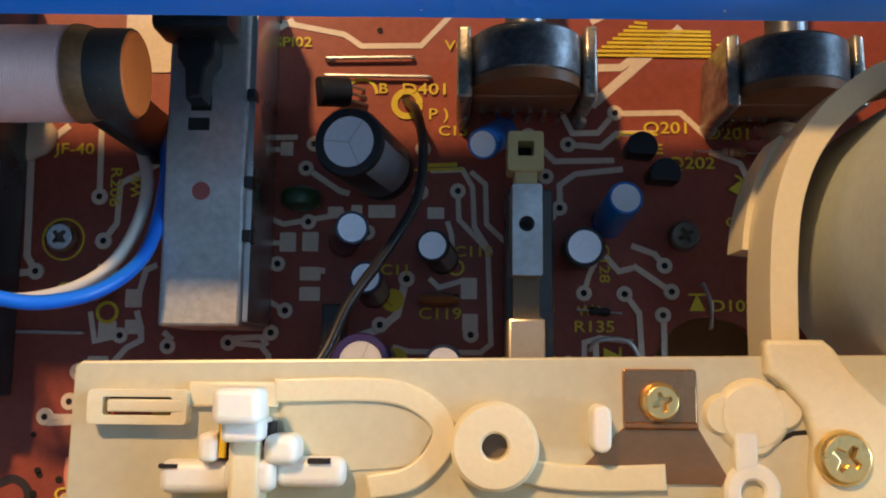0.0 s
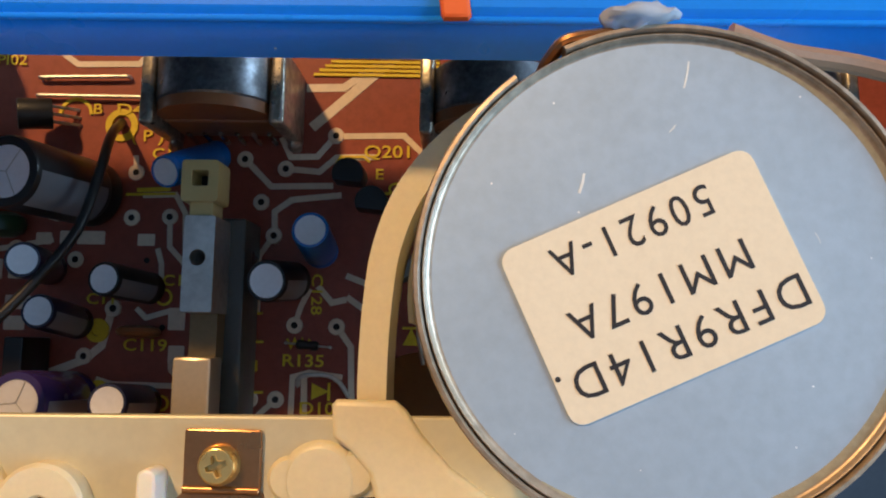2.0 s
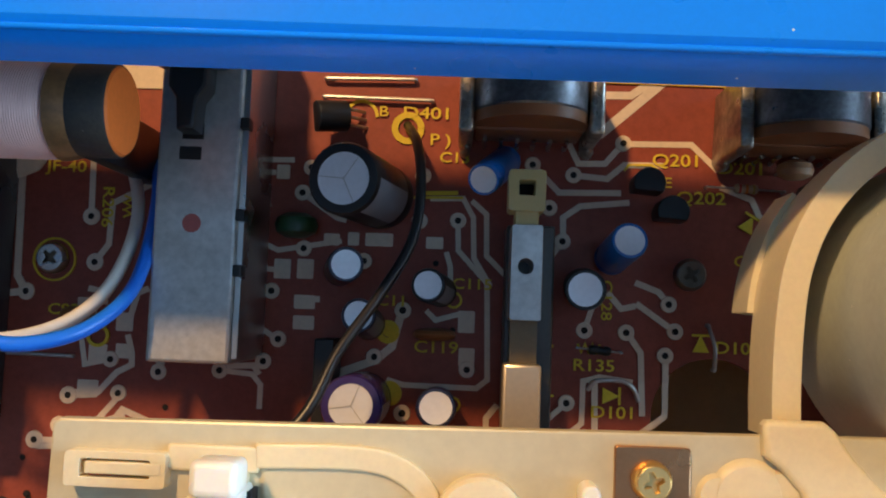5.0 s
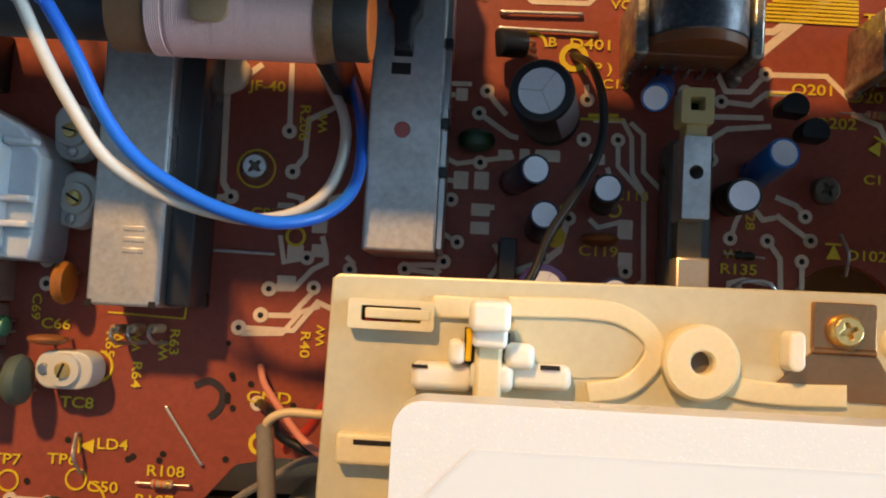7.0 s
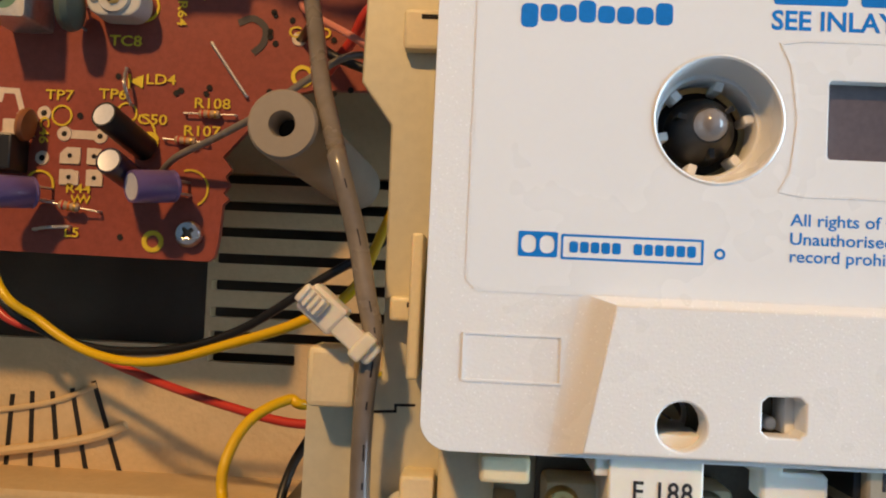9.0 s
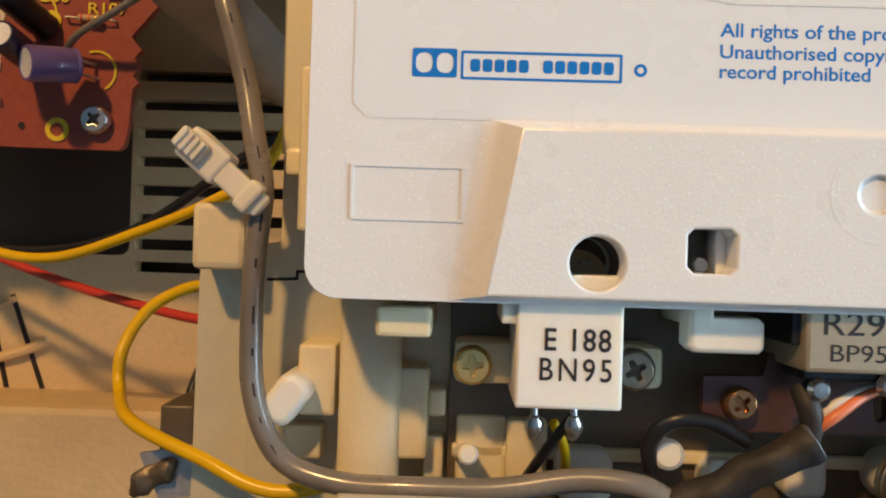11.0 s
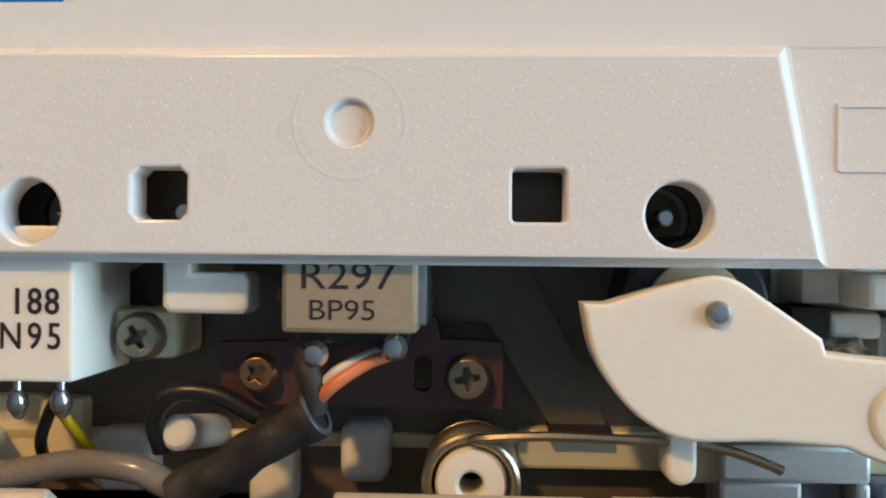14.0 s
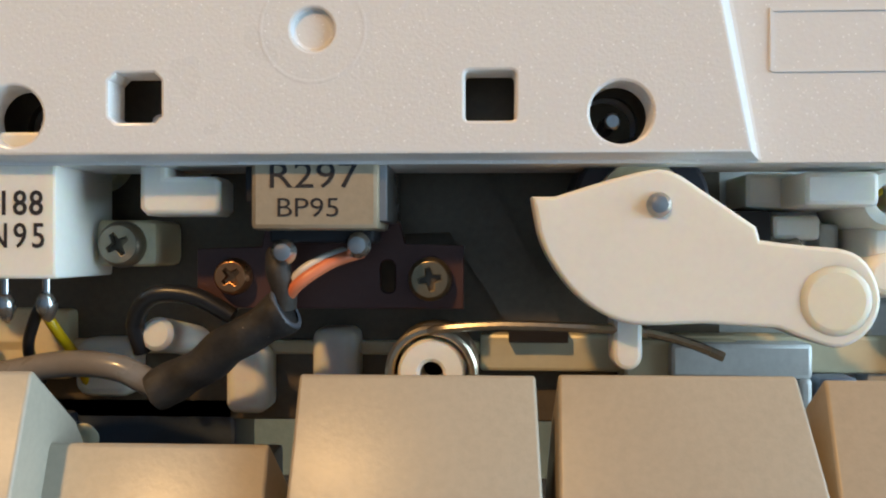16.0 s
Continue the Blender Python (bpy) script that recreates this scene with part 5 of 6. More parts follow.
def electrolytic(top, base, r, sleeve, label, stripe=True):
    """A radial electrolytic capacitor from its foot to its bare metal top."""
    p, q = Vector(base), Vector(top)
    cap = thing("electrolytic_capacitor", tuple(p), label, "capacitor", group="electrolytic capacitors")
    n = (q - p).length
    rim = 0.82 if r < 4 else 0.72
    m = along(p, q)
    part("sleeve", lathe([(0, 0.3), (r * 0.8, 0.3), (r, 0.7), (r, n * 0.1), (r * 0.93, n * 0.15), (r, n * 0.2), (r, n - 0.5), (r * 0.94, n), (r * rim, n + 0.02), (r * (rim - 0.02), n - 0.15)], seg=32, m=m), sleeve, cap)
    topm = lathe([(0, n - 0.12), (r * 0.6, n - 0.1), (r * rim, n - 0.05)], seg=32, m=m)
    part("metal_top", topm, M_ALU, cap)
    for a in (20, 140, 260) if r > 4 else ():
        part("vent_score", box(0, r * 0.7, -0.05, 0.05, n - 0.1, n - 0.03, m=m @ pose(0, 0, 0, 0, 0, a)), M_TIN, cap)
    if stripe:
        b = bmesh.new()
        s = m.to_3x3().inverted() @ Vector((0.9, -0.5, 0))
        aim = int(math.degrees(math.atan2(s.y, s.x)))
        ring = [[b.verts.new(m @ Vector(((r + 0.04) * math.cos(radians(a)), (r + 0.04) * math.sin(radians(a)), z))) for a in range(aim - 32, aim + 33, 8)] for z in (n * 0.22, n - 0.6)]
        for k in range(8):
            b.faces.new((ring[0][k], ring[0][k + 1], ring[1][k + 1], ring[1][k]))
        part("polarity_stripe", b, M_PALE, cap)
    for s in (-0.4, 0.4):
        part("lead", rod(m @ Vector((s * r, 0, 0.4)), Vector(((m @ Vector((s * r, 0, 0))).x + 0.9, (m @ Vector((s * r, 0, 0))).y, PZ)) if p.z - PZ > 0.6 else m @ Vector((s * r, 0, -0.2)), 0.25, seg=8), M_TIN, cap)


electrolytic((14.4, 99.3, 55.5), (11.5, 99.2, PZ), 2.45, M_NAVY, "small navy electrolytic capacitor with a bare metal top", False)
electrolytic((16.2, 92.5, 54), (16.4, 91.2, PZ), 2.4, M_NAVY, "small navy electrolytic capacitor leaning on the board")
electrolytic((25.6, 96.9, 55.4), (27.0, 96.5, PZ), 2.35, M_BLKSL, "small black electrolytic capacitor leaning a little")
electrolytic((32.6, 111.7, 54), (36.2, 116.8, PZ), 2.3, M_SKY, "bright blue electrolytic capacitor leaning beside the pot", False)
electrolytic((47.0, 97.1, 53.6), (48.1, 98.0, PZ), 2.85, M_BLKSL, "black electrolytic capacitor with a white stripe")
electrolytic((52.8, 104.0, 54.2), (52.1, 102.3, PZ), 2.55, M_SKY, "bright blue electrolytic capacitor with a bare top", False)
electrolytic((14.3, 110.2, 61), (17.6, 110.5, PZ), 4.9, M_BLKSL, "large black electrolytic capacitor with a scored top")
electrolytic((16.2, 80.6, 58), (16.1, 80.1, PZ), 4.1, mat("violet_sleeve", (0.05, 0.03, 0.16), 0.25, coat=0.4), "large violet electrolytic capacitor with a shiny metal top")
electrolytic((27.3, 80.6, 56), (26.9, 79.7, PZ), 2.7, M_NAVY, "violet-rimmed electrolytic capacitor with a shiny top")
electrolytic((-57.8, 42.9, 54), (-55.0, 39.0, PZ), 2.3, M_BLKSL, "black electrolytic capacitor leaning over the board", False)
electrolytic((-57.0, 35.6, 53), (-55.6, 32.7, PZ), 2.3, M_NAVY, "navy electrolytic capacitor leaning over the board", False)
electrolytic((-53.4, 31.6, 52), (-47.9, 32.5, 46), 2.75, M_LILAC, "lilac electrolytic capacitor lying on its side", False)
electrolytic((-76.7, 29.9, 52), (-72.0, 30.4, 46), 2.75, M_LILAC, "bluish lilac electrolytic capacitor lying on its side", False)


M_RES = mat("resistor_tan", (0.52, 0.34, 0.20), 0.5, vary=0.15)
BANDS = (mat("red_band", (0.55, 0.04, 0.02), 0.5), mat("orange_band", (0.75, 0.20, 0.03), 0.5), mat("gold_band", (0.5, 0.32, 0.08), 0.4, metal=0.6))


def resistor(p, q, r=0.75, n=3.6, material=None, name="resistor", label="tan axial resistor with coloured bands on the board"):
    p, q = Vector(p), Vector(q)
    th = thing(name, ((p.x + q.x) / 2, (p.y + q.y) / 2, PZ), label, name, group=name + "s")
    m = along(p, q)
    L = (q - p).length
    a = (L - n) / 2
    part("body", lathe([(0, a), (r * 0.7, a), (r, a + 0.35), (r, a + 0.9), (r * 0.85, a + 1.1), (r * 0.85, a + n - 1.1), (r, a + n - 0.9), (r, a + n - 0.35), (r * 0.7, a + n), (0, a + n)], seg=16, m=m), material or M_RES, th)
    if name == "resistor":
        for k, b in enumerate(BANDS):
            z = a + 0.55 + k * (n - 1.4) / 2
            part("band", lathe([(r * 0.8, z), (r * 1.02, z), (r * 1.02, z + 0.35), (r * 0.8, z + 0.35)], seg=16, m=m), b, th)
    part("lead", rod(p, m @ Vector((0, 0, a)), 0.15, seg=8), M_TIN, th)
    part("lead", rod(m @ Vector((0, 0, a + n)), q, 0.15, seg=8), M_TIN, th)
    for e in (p, q):
        part("lead", rod(e, (e.x, e.y, PZ), 0.22, seg=8), M_TIN, th)


resistor((-48.5, 45.6, 42.6), (-39.6, 45.6, 42.6))
resistor((-51.9, 41.0, 42.6), (-44.1, 40.6, 42.6))
resistor((66.0, 113.5, 43), (77.4, 113.1, 43), 0.7, 3.4, label="glass-bodied axial resistor with red bands")
for x, y in ((-52.3, 70.9), (-49.5, 71.1), (-46.1, 71.3)):
    th = thing("standing_resistor", (x, y, PZ), "resistor standing on end with its lead bent over", "resistor", group="standing resistors")
    part("body", rod((x, y, PZ + 0.6), (x, y, 47.4), 0.8), M_RES, th)
    part("bent_lead", tube([(x, y, 47.2), (x, y - 0.1, 48.6), (x + 0.2, y - 1.2, 49.0), (x + 0.5, y - 2.2, 47), (x + 0.6, y - 2.4, PZ)], 0.3, seg=8), M_TIN, th)

M_PHEN_ = mat("brown_rotor", (0.10, 0.05, 0.03), 0.5)
M_BROWNC = mat("brown_disc", (0.34, 0.12, 0.04), 0.4, vary=0.15)
M_GREENC = mat("green_disc", (0.10, 0.13, 0.10), 0.45, vary=0.2)


def disc_cap(x, y, z, r, turn, material, label, thick=0.55):
    th = thing("disc_capacitor", (x, y, PZ), label, "capacitor", group="disc capacitors")
    m = Matrix.Translation((x, y, z)) @ pose(0, 0, 0, 90, 0, turn)
    part("disc", lathe([(0, -1.6 * thick), (r * 0.5, -1.5 * thick), (r * 0.9, -0.9 * thick), (r, 0), (r * 0.9, 0.9 * thick), (r * 0.5, 1.5 * thick), (0, 1.6 * thick)], seg=28, m=m), material, th)
    for s in (-0.5, 0.5):
        e = m @ Vector((s * r, 0, 0))
        part("lead", rod((e.x, e.y, z - r * 0.7), (e.x, e.y, PZ), 0.25, seg=8), M_TIN, th)


disc_cap(-63.2, 68.6, 47, 3.2, 0, M_BROWNC, "brown ceramic disc capacitor standing upright")
disc_cap(-67.1, 61.9, 48, 4.2, 90, M_GREENC, "grey-green disc capacitor standing upright", 1.2)
disc_cap(-61.3, 78.0, 47, 3.6, 90, mat("amber_disc", (0.46, 0.17, 0.03), 0.35), "amber disc capacitor beside the shielded box", 1.0)
disc_cap(-71.6, 70.3, 46, 1.9, 90, mat("jade_bead", (0.04, 0.20, 0.13), 0.35), "small jade green bead capacitor", 0.9)
disc_cap(-75.0, 42.1, 45, 3.0, 80, M_BROWNC, "brown disc capacitor near the board edge", 0.7)
disc_cap(5.1, 105.5, 44, 3.2, 0, mat("dark_green_bead", (0.02, 0.07, 0.03), 0.35), "dark green moulded capacitor low on the board", 1.2)
disc_cap(26.3, 90.1, 44, 3.2, 0, M_BROWNC, "dark brown disc capacitor low on the board", 0.6)
disc_cap(-26.5, 90.9, 45, 2.6, 0, M_BROWNC, "brown disc capacitor under the wire loop", 0.9)
disc_cap(77.8, 115.8, 46, 2.6, 0, mat("tan_bead", (0.55, 0.30, 0.15), 0.4), "tan bead capacitor beside the tone control", 0.9)
disc_cap(80.5, 112.4, 46, 2.4, 0, M_BLKSL, "dark bead capacitor beside the tone control", 0.9)


def transistor(x, y, turn, label, lying=None):
    th = thing("transistor", (x, y, PZ), label, "transistor", group="transistors")
    out = [(2.3 * math.cos(radians(a)), 2.3 * math.sin(radians(a))) for a in range(-35, 216, 12)]
    if lying:
        p, q = Vector((x, y, PZ + 2.6)), Vector(lying)
        m = along(p, q)
        part("case", prism(out, 2.5, 7.2, bev=0.2, m=m), M_BLACK, th)
        for k in (-1.2, 0, 1.2):
            part("lead", rod(m @ Vector((k, 0, 2.6)), (x + 0.4 + 0.2 * k, y - k, PZ), 0.25, seg=8), M_TIN, th)
    else:
        m = Matrix.Translation((x, y, PZ)) @ pose(0, 0, 0, 0, 0, turn)
        part("case", prism(out, 2.0, 6.6, bev=0.2, m=m), M_BLACK, th)
        for k in (-1.2, 0, 1.2):
            part("lead", rod(m @ Vector((k, 0.4, 2.1)), m @ Vector((k, 0.4, 0)), 0.25, seg=8), M_TIN, th)


transistor(56.6, 113.0, 0, "small black transistor upright on the board")
transistor(60.0, 109.0, 0, "small black transistor upright on the board")
transistor(14.1, 122.3, 0, "black transistor bent over on its legs", lying=(6.0, 121.1, 48.5))


def jumper(p, q, h=0.9, label="bare tinned wire link on the board", r=0.3, arch=0.0):
    p, q = Vector((*p, PZ)), Vector((*q, PZ))
    up = Vector((0, 0, h))
    mid = (p + q) / 2 + up * (1 + arch)
    pts = [p, p + up * 0.8, p + up + (q - p) * 0.06, mid, q + up - (q - p) * 0.06, q + up * 0.8, q]
    solo("wire_link", tube(pts, r, seg=8, n=5), M_TIN, label, "wire", group="wire links", base=(p.x, p.y, PZ))


jumper((8.0, 125.6), (24.6, 125.4), 1.0)
jumper((8.2, 128.4), (21.9, 128.6), 1.0)
jumper((-44.5, 58.2), (-37.9, 49.1), 0.7)
jumper((-38.2, 84.9), (-28.3, 84.8), 0.8)
jumper((-41.9, 105.4), (-42.5, 96.4), 1.5, r=0.4)
jumper((-40.9, 88.1), (-40.9, 80.8), 1.5, r=0.4)
jumper((66.6, 92.9), (67.5, 86.4), 1.2, arch=1.5)
solo("wire_link", tube([(49.3, 82.8, PZ), (49.8, 84.0, 43), (51.4, 84.4, 43.5), (53.8, 84.4, 43.5), (55.6, 83.4, 43), (56.7, 81.4, PZ)], 0.35, seg=8, n=5), M_TIN, "bare tinned wire link bent in an arch", "wire", group="wire links")
jumper((-59.0, 53.0), (-57.9, 46.7), 1.5, arch=1.2)
jumper((-73.8, 24.3), (-67.7, 25.0), 1.2, arch=1.0)
jumper((-41.0, 106.8), (-41.3, 95.2), 1.0)
for x, y, mt, lb, tn in ((63.8, 100.3, mat("dull_screw", (0.30, 0.27, 0.22), 0.35, metal=0.9, vary=0.3), "dull steel cross screw fixing the board", 30), (-32.2, 99.5, M_STEEL, "bright steel cross screw fixing the board", 45),
                         (-46.6, 24.7, M_STEEL, "bright steel cross screw at the board corner", 40)):
    phillips(x, y, PZ + 0.4, 2.4, mt, label=lb, turn=tn)

blk = thing("preset_control", (-82.4, 37.0, PZ), "black square preset control at the board edge", "preset control")
bx0, by1, bx1, by0 = -89.9, 40.2, -75.8, 34.0
part("body", box(bx0, bx1, by0, by1, PZ + 0.1, 48, 0.4), M_BLACK, blk)
part("rotor", lathe([(0, 48.8), (2.2, 48.7), (2.5, 48)], c=((bx0 + bx1) / 2, (by0 + by1) / 2, 0), seg=24), M_PHEN_, blk)
resistor((-72.0, 29.2, 44.5), (-62.5, 27.8, 43), 0.8, 3.4)
resistor((47.5, 88.9, 42.6), (53.9, 88.4, 42.6), 0.7, 3.2, material=M_BLACK, name="diode", label="small black axial diode on the board")
# shielded switches
def tin_box(x0, x1, y0, y1, zt, label, name="shielded_switch"):
    th = thing(name, ((x0 + x1) / 2, (y0 + y1) / 2, PZ), label, "switch")
    part("cover", box(x0, x1, y0, y1, PZ + 0.3, zt, 0.45), M_TIN, th)
    return th


sw = tin_box(-11.6, -0.4, 85.3, 138, 57.5, "long tinned steel slide switch box with a red dab")
part("side_flange", box(-0.35, 0.5, 86, 137, PZ + 0.2, 56.6, 0.1), M_STEEL, sw)
for y in (104.5, 97.0, 117):
    part("crimp", box(-0.5, 0.75, y, y + 1.6, 55.4, 57.7, 0.2), M_BLACK, sw)
part("slot", box(-8.6, -5.6, 112.6, 114.4, 57.3, 57.56), M_HOLE, sw)
part("slot", box(-8.3, -5.4, 115.4, 117.6, 57.3, 57.56), M_HOLE, sw)
part("plunger", prism([(-9.6, 132), (-9.4, 121.8), (-8.3, 120.2), (-8.0, 116.0), (-5.6, 116.0), (-5.3, 120.2), (-4.2, 121.8), (-4.0, 132)], 57.5, 61.5, bev=0.5), M_BLACK, sw)
part("plunger_cap", box(-12.2, -1.4, 124.6, 134, 57.6, 65, 1.2), M_BLACK, sw)
for x in (-9.4, -4.6):
    part("lug", box(x - 0.5, x + 0.5, 126.2, 127.6, 65, 65.5, 0.2), M_PALE, sw)
part("paint_dab", lathe([(0, 0.05), (1.0, 0.03), (1.3, 0)], c=(-6.4, 104.0, 57.5), seg=14), mat("red_dab", (0.40, 0.10, 0.09), 0.5), sw, "faded red paint dab")
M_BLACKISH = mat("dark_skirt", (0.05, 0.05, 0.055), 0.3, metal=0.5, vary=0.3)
sw2 = tin_box(-53.7, -42.6, 74.8, 138, 56.2, "long tinned steel slide switch box with an embossed end")
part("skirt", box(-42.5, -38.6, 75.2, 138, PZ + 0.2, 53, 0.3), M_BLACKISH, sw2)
part("skirt_edge", box(-42.9, -42.3, 75.2, 138, 53, 56.0, 0.2), M_STEEL, sw2)
for xx in (-53.3, -43.4):
    part("corner_notch", box(xx - 0.5, xx + 0.6, 74.6, 75.7, 55.0, 56.3, 0.1), M_HOLE, sw2)
for k in range(3):
    part("embossing", box(-48.6, -45.2, 83 + 1.7 * k, 83.8 + 1.7 * k, 56.1, 56.35, 0.12), M_TIN, sw2)

# coil cans, trimmers, tuning capacitor
for (x, y), core, cl in (((-75.9, 78.1), M_BLACK, "black"), ((-76.6, 70.5), mat("red_core", (0.55, 0.03, 0.02), 0.4), "red"), ((-76.6, 62.5), mat("green_core", (0.13, 0.26, 0.17), 0.4), "green")):
    th = thing("coil_can", (x, y, PZ), "square tinned coil can with a %s slotted core" % cl, "coil can", group="coil cans")
    part("can", prism(rounded(x - 3.7, x + 3.7, y - 3.6, y + 3.6, 0.5, 3), PZ, 52, holes=[circle(x, y, 2.35, 24)], bev=0.4), M_TIN, th)
    part("core", lathe([(0, 51.3), (2.3, 51.3), (2.34, 50)], c=(x, y, 0), seg=24), core, th)
    part("core_slot", box(-2.0, 2.0, -0.3, 0.3, 51.2, 51.4, m=Matrix.Translation((x, y, 0)) @ pose(0, 0, 0, 0, 0, 45)), M_HOLE, th)
M_CERAM = mat("trimmer_ceramic", (0.62, 0.60, 0.54), 0.5, vary=0.1)
for x, y, z, tn, lb in ((-59.7, 63.9, 47.8, 0, "white ceramic trimmer with a brass screw"), (-62.5, 103.4, 46, 95, "white ceramic trimmer beside the tuning block"), (-61.0, 92.1, 46, 80, "white ceramic trimmer beside the tuning block")):
    th = thing("trimmer_capacitor", (x, y, PZ), lb, "trimmer", group="trimmers")
    m = Matrix.Translation((x, y, 0)) @ pose(0, 0, 0, 0, 0, tn)
    part("body", prism(rounded(-4.9, 4.6, -3.1, 3.1, 2.7, 6), PZ + 1, z, bev=0.4, m=m), M_CERAM, th)
    part("rotor", lathe([(0, z + 0.8), (2.6, z + 0.7), (2.8, z)], m=m, seg=28), M_CERAM, th)
    part("rotor_screw", lathe([(0, z + 1.5), (1.1, z + 1.4), (1.4, z + 0.7)], m=m, seg=20), M_BRASS, th)
    part("screw_slot", box(-1.2, 1.2, -0.2, 0.2, z + 1.35, z + 1.55, m=m @ pose(0, 0, 0, 0, 0, 70)), M_HOLE, th)
    part("rivet", lathe([(0, z + 0.6), (0.8, z + 0.5), (1.0, z)], m=m @ Matrix.Translation((-3.5, 0, 0)), seg=18), M_STEEL, th)
M_ZINCISH = mat("dim_plates", (0.30, 0.29, 0.27), 0.4, metal=0.7, vary=0.3)
vc = thing("tuning_capacitor", (-71, 93, PZ), "milky translucent plastic tuning capacitor with brass terminals", "tuning capacitor")
M_MILKY = mat("milky_plastic", (0.66, 0.71, 0.76), 0.22, vary=0.14, sss=0.7, bump=0.05, trans=0.25)
part("lid", prism([(-90, 81.9), (-68.6, 81.6), (-67.9, 83.5), (-67.7, 98.0), (-70.0, 101.4), (-75, 105.4), (-90, 106.0)], 55, 58.5, bev=0.7, seg=3), M_MILKY, vc)
part("skirt", prism([(-90, 81.6), (-64.0, 81.2), (-63.4, 83.5), (-63.0, 97.5), (-66.5, 102.0), (-74, 106.0), (-90, 106.5)], PZ + 1, 55, bev=0.6, seg=3), M_MILKY, vc)
part("inner_plates", box(-88, -70.5, 84, 103, PZ + 2, 54, 0.3), M_ZINCISH, vc, "dim metal plates inside the milky block")
for yy in (84.4, 103.2):
    part("terminal", box(-76.5, -72.6, yy - 1.2, yy + 1.2, 58.5, 59.3, 0.2), M_BRASS, vc)
    part("nut", lathe([(0, 1.1), (1.7, 1.1), (1.95, 0.8), (1.95, 0)], c=(-77.4, yy, 58.8), seg=6), M_STEEL, vc, "steel hexagon nut")
    part("stud", lathe([(0, 2.2), (0.7, 2.1), (0.9, 1.8), (0.9, 0.9)], c=(-77.4, yy, 58.8), seg=16), M_STEEL, vc)
part("terminal", box(-73.8, -69.2, 92.8, 94.8, 58.5, 59.1, 0.2), M_TIN, vc)
for yy in (86, 90, 99):
    part("rib", box(-68.2, -63.3, yy, yy + 1.1, 54.6, 57.2, 0.4, 3), mat("milky_rib", (0.60, 0.64, 0.68), 0.35, sss=0.4), vc)

# aerial coil on its ferrite rod
ae = thing("ferrite_aerial", (-40, 115.0, PZ), "ferrite rod aerial wound with pink enamelled wire", "aerial coil")
AY, AZ, AR = 115.2, 73.8, 5.6
xw0, _a = -39.4, 112.5
xw1, _b = -16.9, 113.6


def turned_x(profile, seg=40):
    return lathe([(r, x) for x, r in profile], m=Matrix.Translation((0, AY, AZ)) @ pose(0, 0, 0, 0, 90, 0), seg=seg)


part("rod", turned_x([(-105, 0), (-105, 4.2), (-10.6, 4.2), (-10.2, 4.0)]), mat("ferrite", (0.03, 0.03, 0.032), 0.45, vary=0.3), ae)
part("rod_sleeve", turned_x([(-17.5, AR - 0.3), (-16.5, AR - 0.1), (-10.4, AR - 0.1), (-10.1, AR - 0.3)]), M_RUBBER, ae, "black sleeve with brown wax")
part("wax_edge", turned_x([(-17.2, AR - 0.2), (-17.0, AR + 0.42), (-16.2, AR + 0.32), (-15.2, AR + 0.1), (-14.5, AR - 0.15)]), mat("wax_edge", (0.20, 0.10, 0.04), 0.35, vary=0.5, big=300.0, bump=0.6), ae)
part("rod_end", turned_x([(-10.3, AR - 0.3), (-9.9, AR - 0.6), (-9.8, 0)]), mat("orange_end", (0.82, 0.18, 0.022), 0.7, vary=0.15), ae, "matt orange end face of the rod")
part("former", turned_x([(xw0 - 5.5, AR - 0.6), (xw0 - 5.4, AR), (-16.6, AR), (-16.4, AR - 0.6)]), mat("waxed_paper", (0.26, 0.12, 0.05), 0.5, vary=0.3), ae, "brown waxed paper former")
PITCH = 0.30
n = int((xw1 - xw0) / PITCH)
prof = []
for k in range(n):
    x = xw0 + PITCH * k
    if 7 <= k <= 8:
        prof += [(x, AR + 0.02), (x + 0.28, AR + 0.02)]
    else:
        r = AR + 0.28 + 0.05 * noise.noise(Vector((x * 0.9, 3.1, 0)))
        prof += [(x, r - 0.10), (x + 0.08, r), (x + 0.22, r), (x + 0.29, r - 0.10)]
part("winding", turned_x(prof, 36), mat("pink_enamelled_wire", (0.86, 0.55, 0.50), 0.34, metal=0.05, vary=0.12), ae)
wx = -30.7, 114.7
part("wax_patch", prism(rounded(-2.6, 2.6, -3.4, 3.4, 1.6, 5), AR + 0.1, AR + 0.62, bev=0.2, m=Matrix.Translation((wx[0], AY, AZ)) @ pose(0, 0, 0, -4, 0, 0)), mat("wax", (0.42, 0.25, 0.13), 0.4, vary=0.25), ae, "brown wax patch over the winding")
part("bracket", box(-80, -76, AY - 5, AY + 5, PZ, AZ, 0.5), M_BLACK, ae)
part("bracket", box(-19, -16.5, AY - 4, AY + 4, PZ, AZ - 4, 0.5), M_BLACK, ae)

solo("wax_drop", lump(-38.2, 115.2, PZ + 0.3, 4.2, 3.4, 1.1, 30, 0.5, 0.5), mat("pale_wax", (0.84, 0.66, 0.46), 0.45, vary=0.2, sss=0.3), "pale wax drip on the board under the aerial rod", "wax drop")

# pots
M_PHEN = mat("brown_phenolic", (0.34, 0.13, 0.05), 0.45, vary=0.2)
M_ZINC = mat("dull_zinc", (0.26, 0.27, 0.30), 0.4, metal=0.75, vary=0.7, big=260.0, bump=0.4, rvary=0.3)


M_FLAP = mat("mottled_tin", (0.62, 0.57, 0.48), 0.34, metal=0.7, vary=0.8, big=330.0, fine=1200.0, bump=0.5, stain=(0.16, 0.13, 0.10), rvary=0.25)


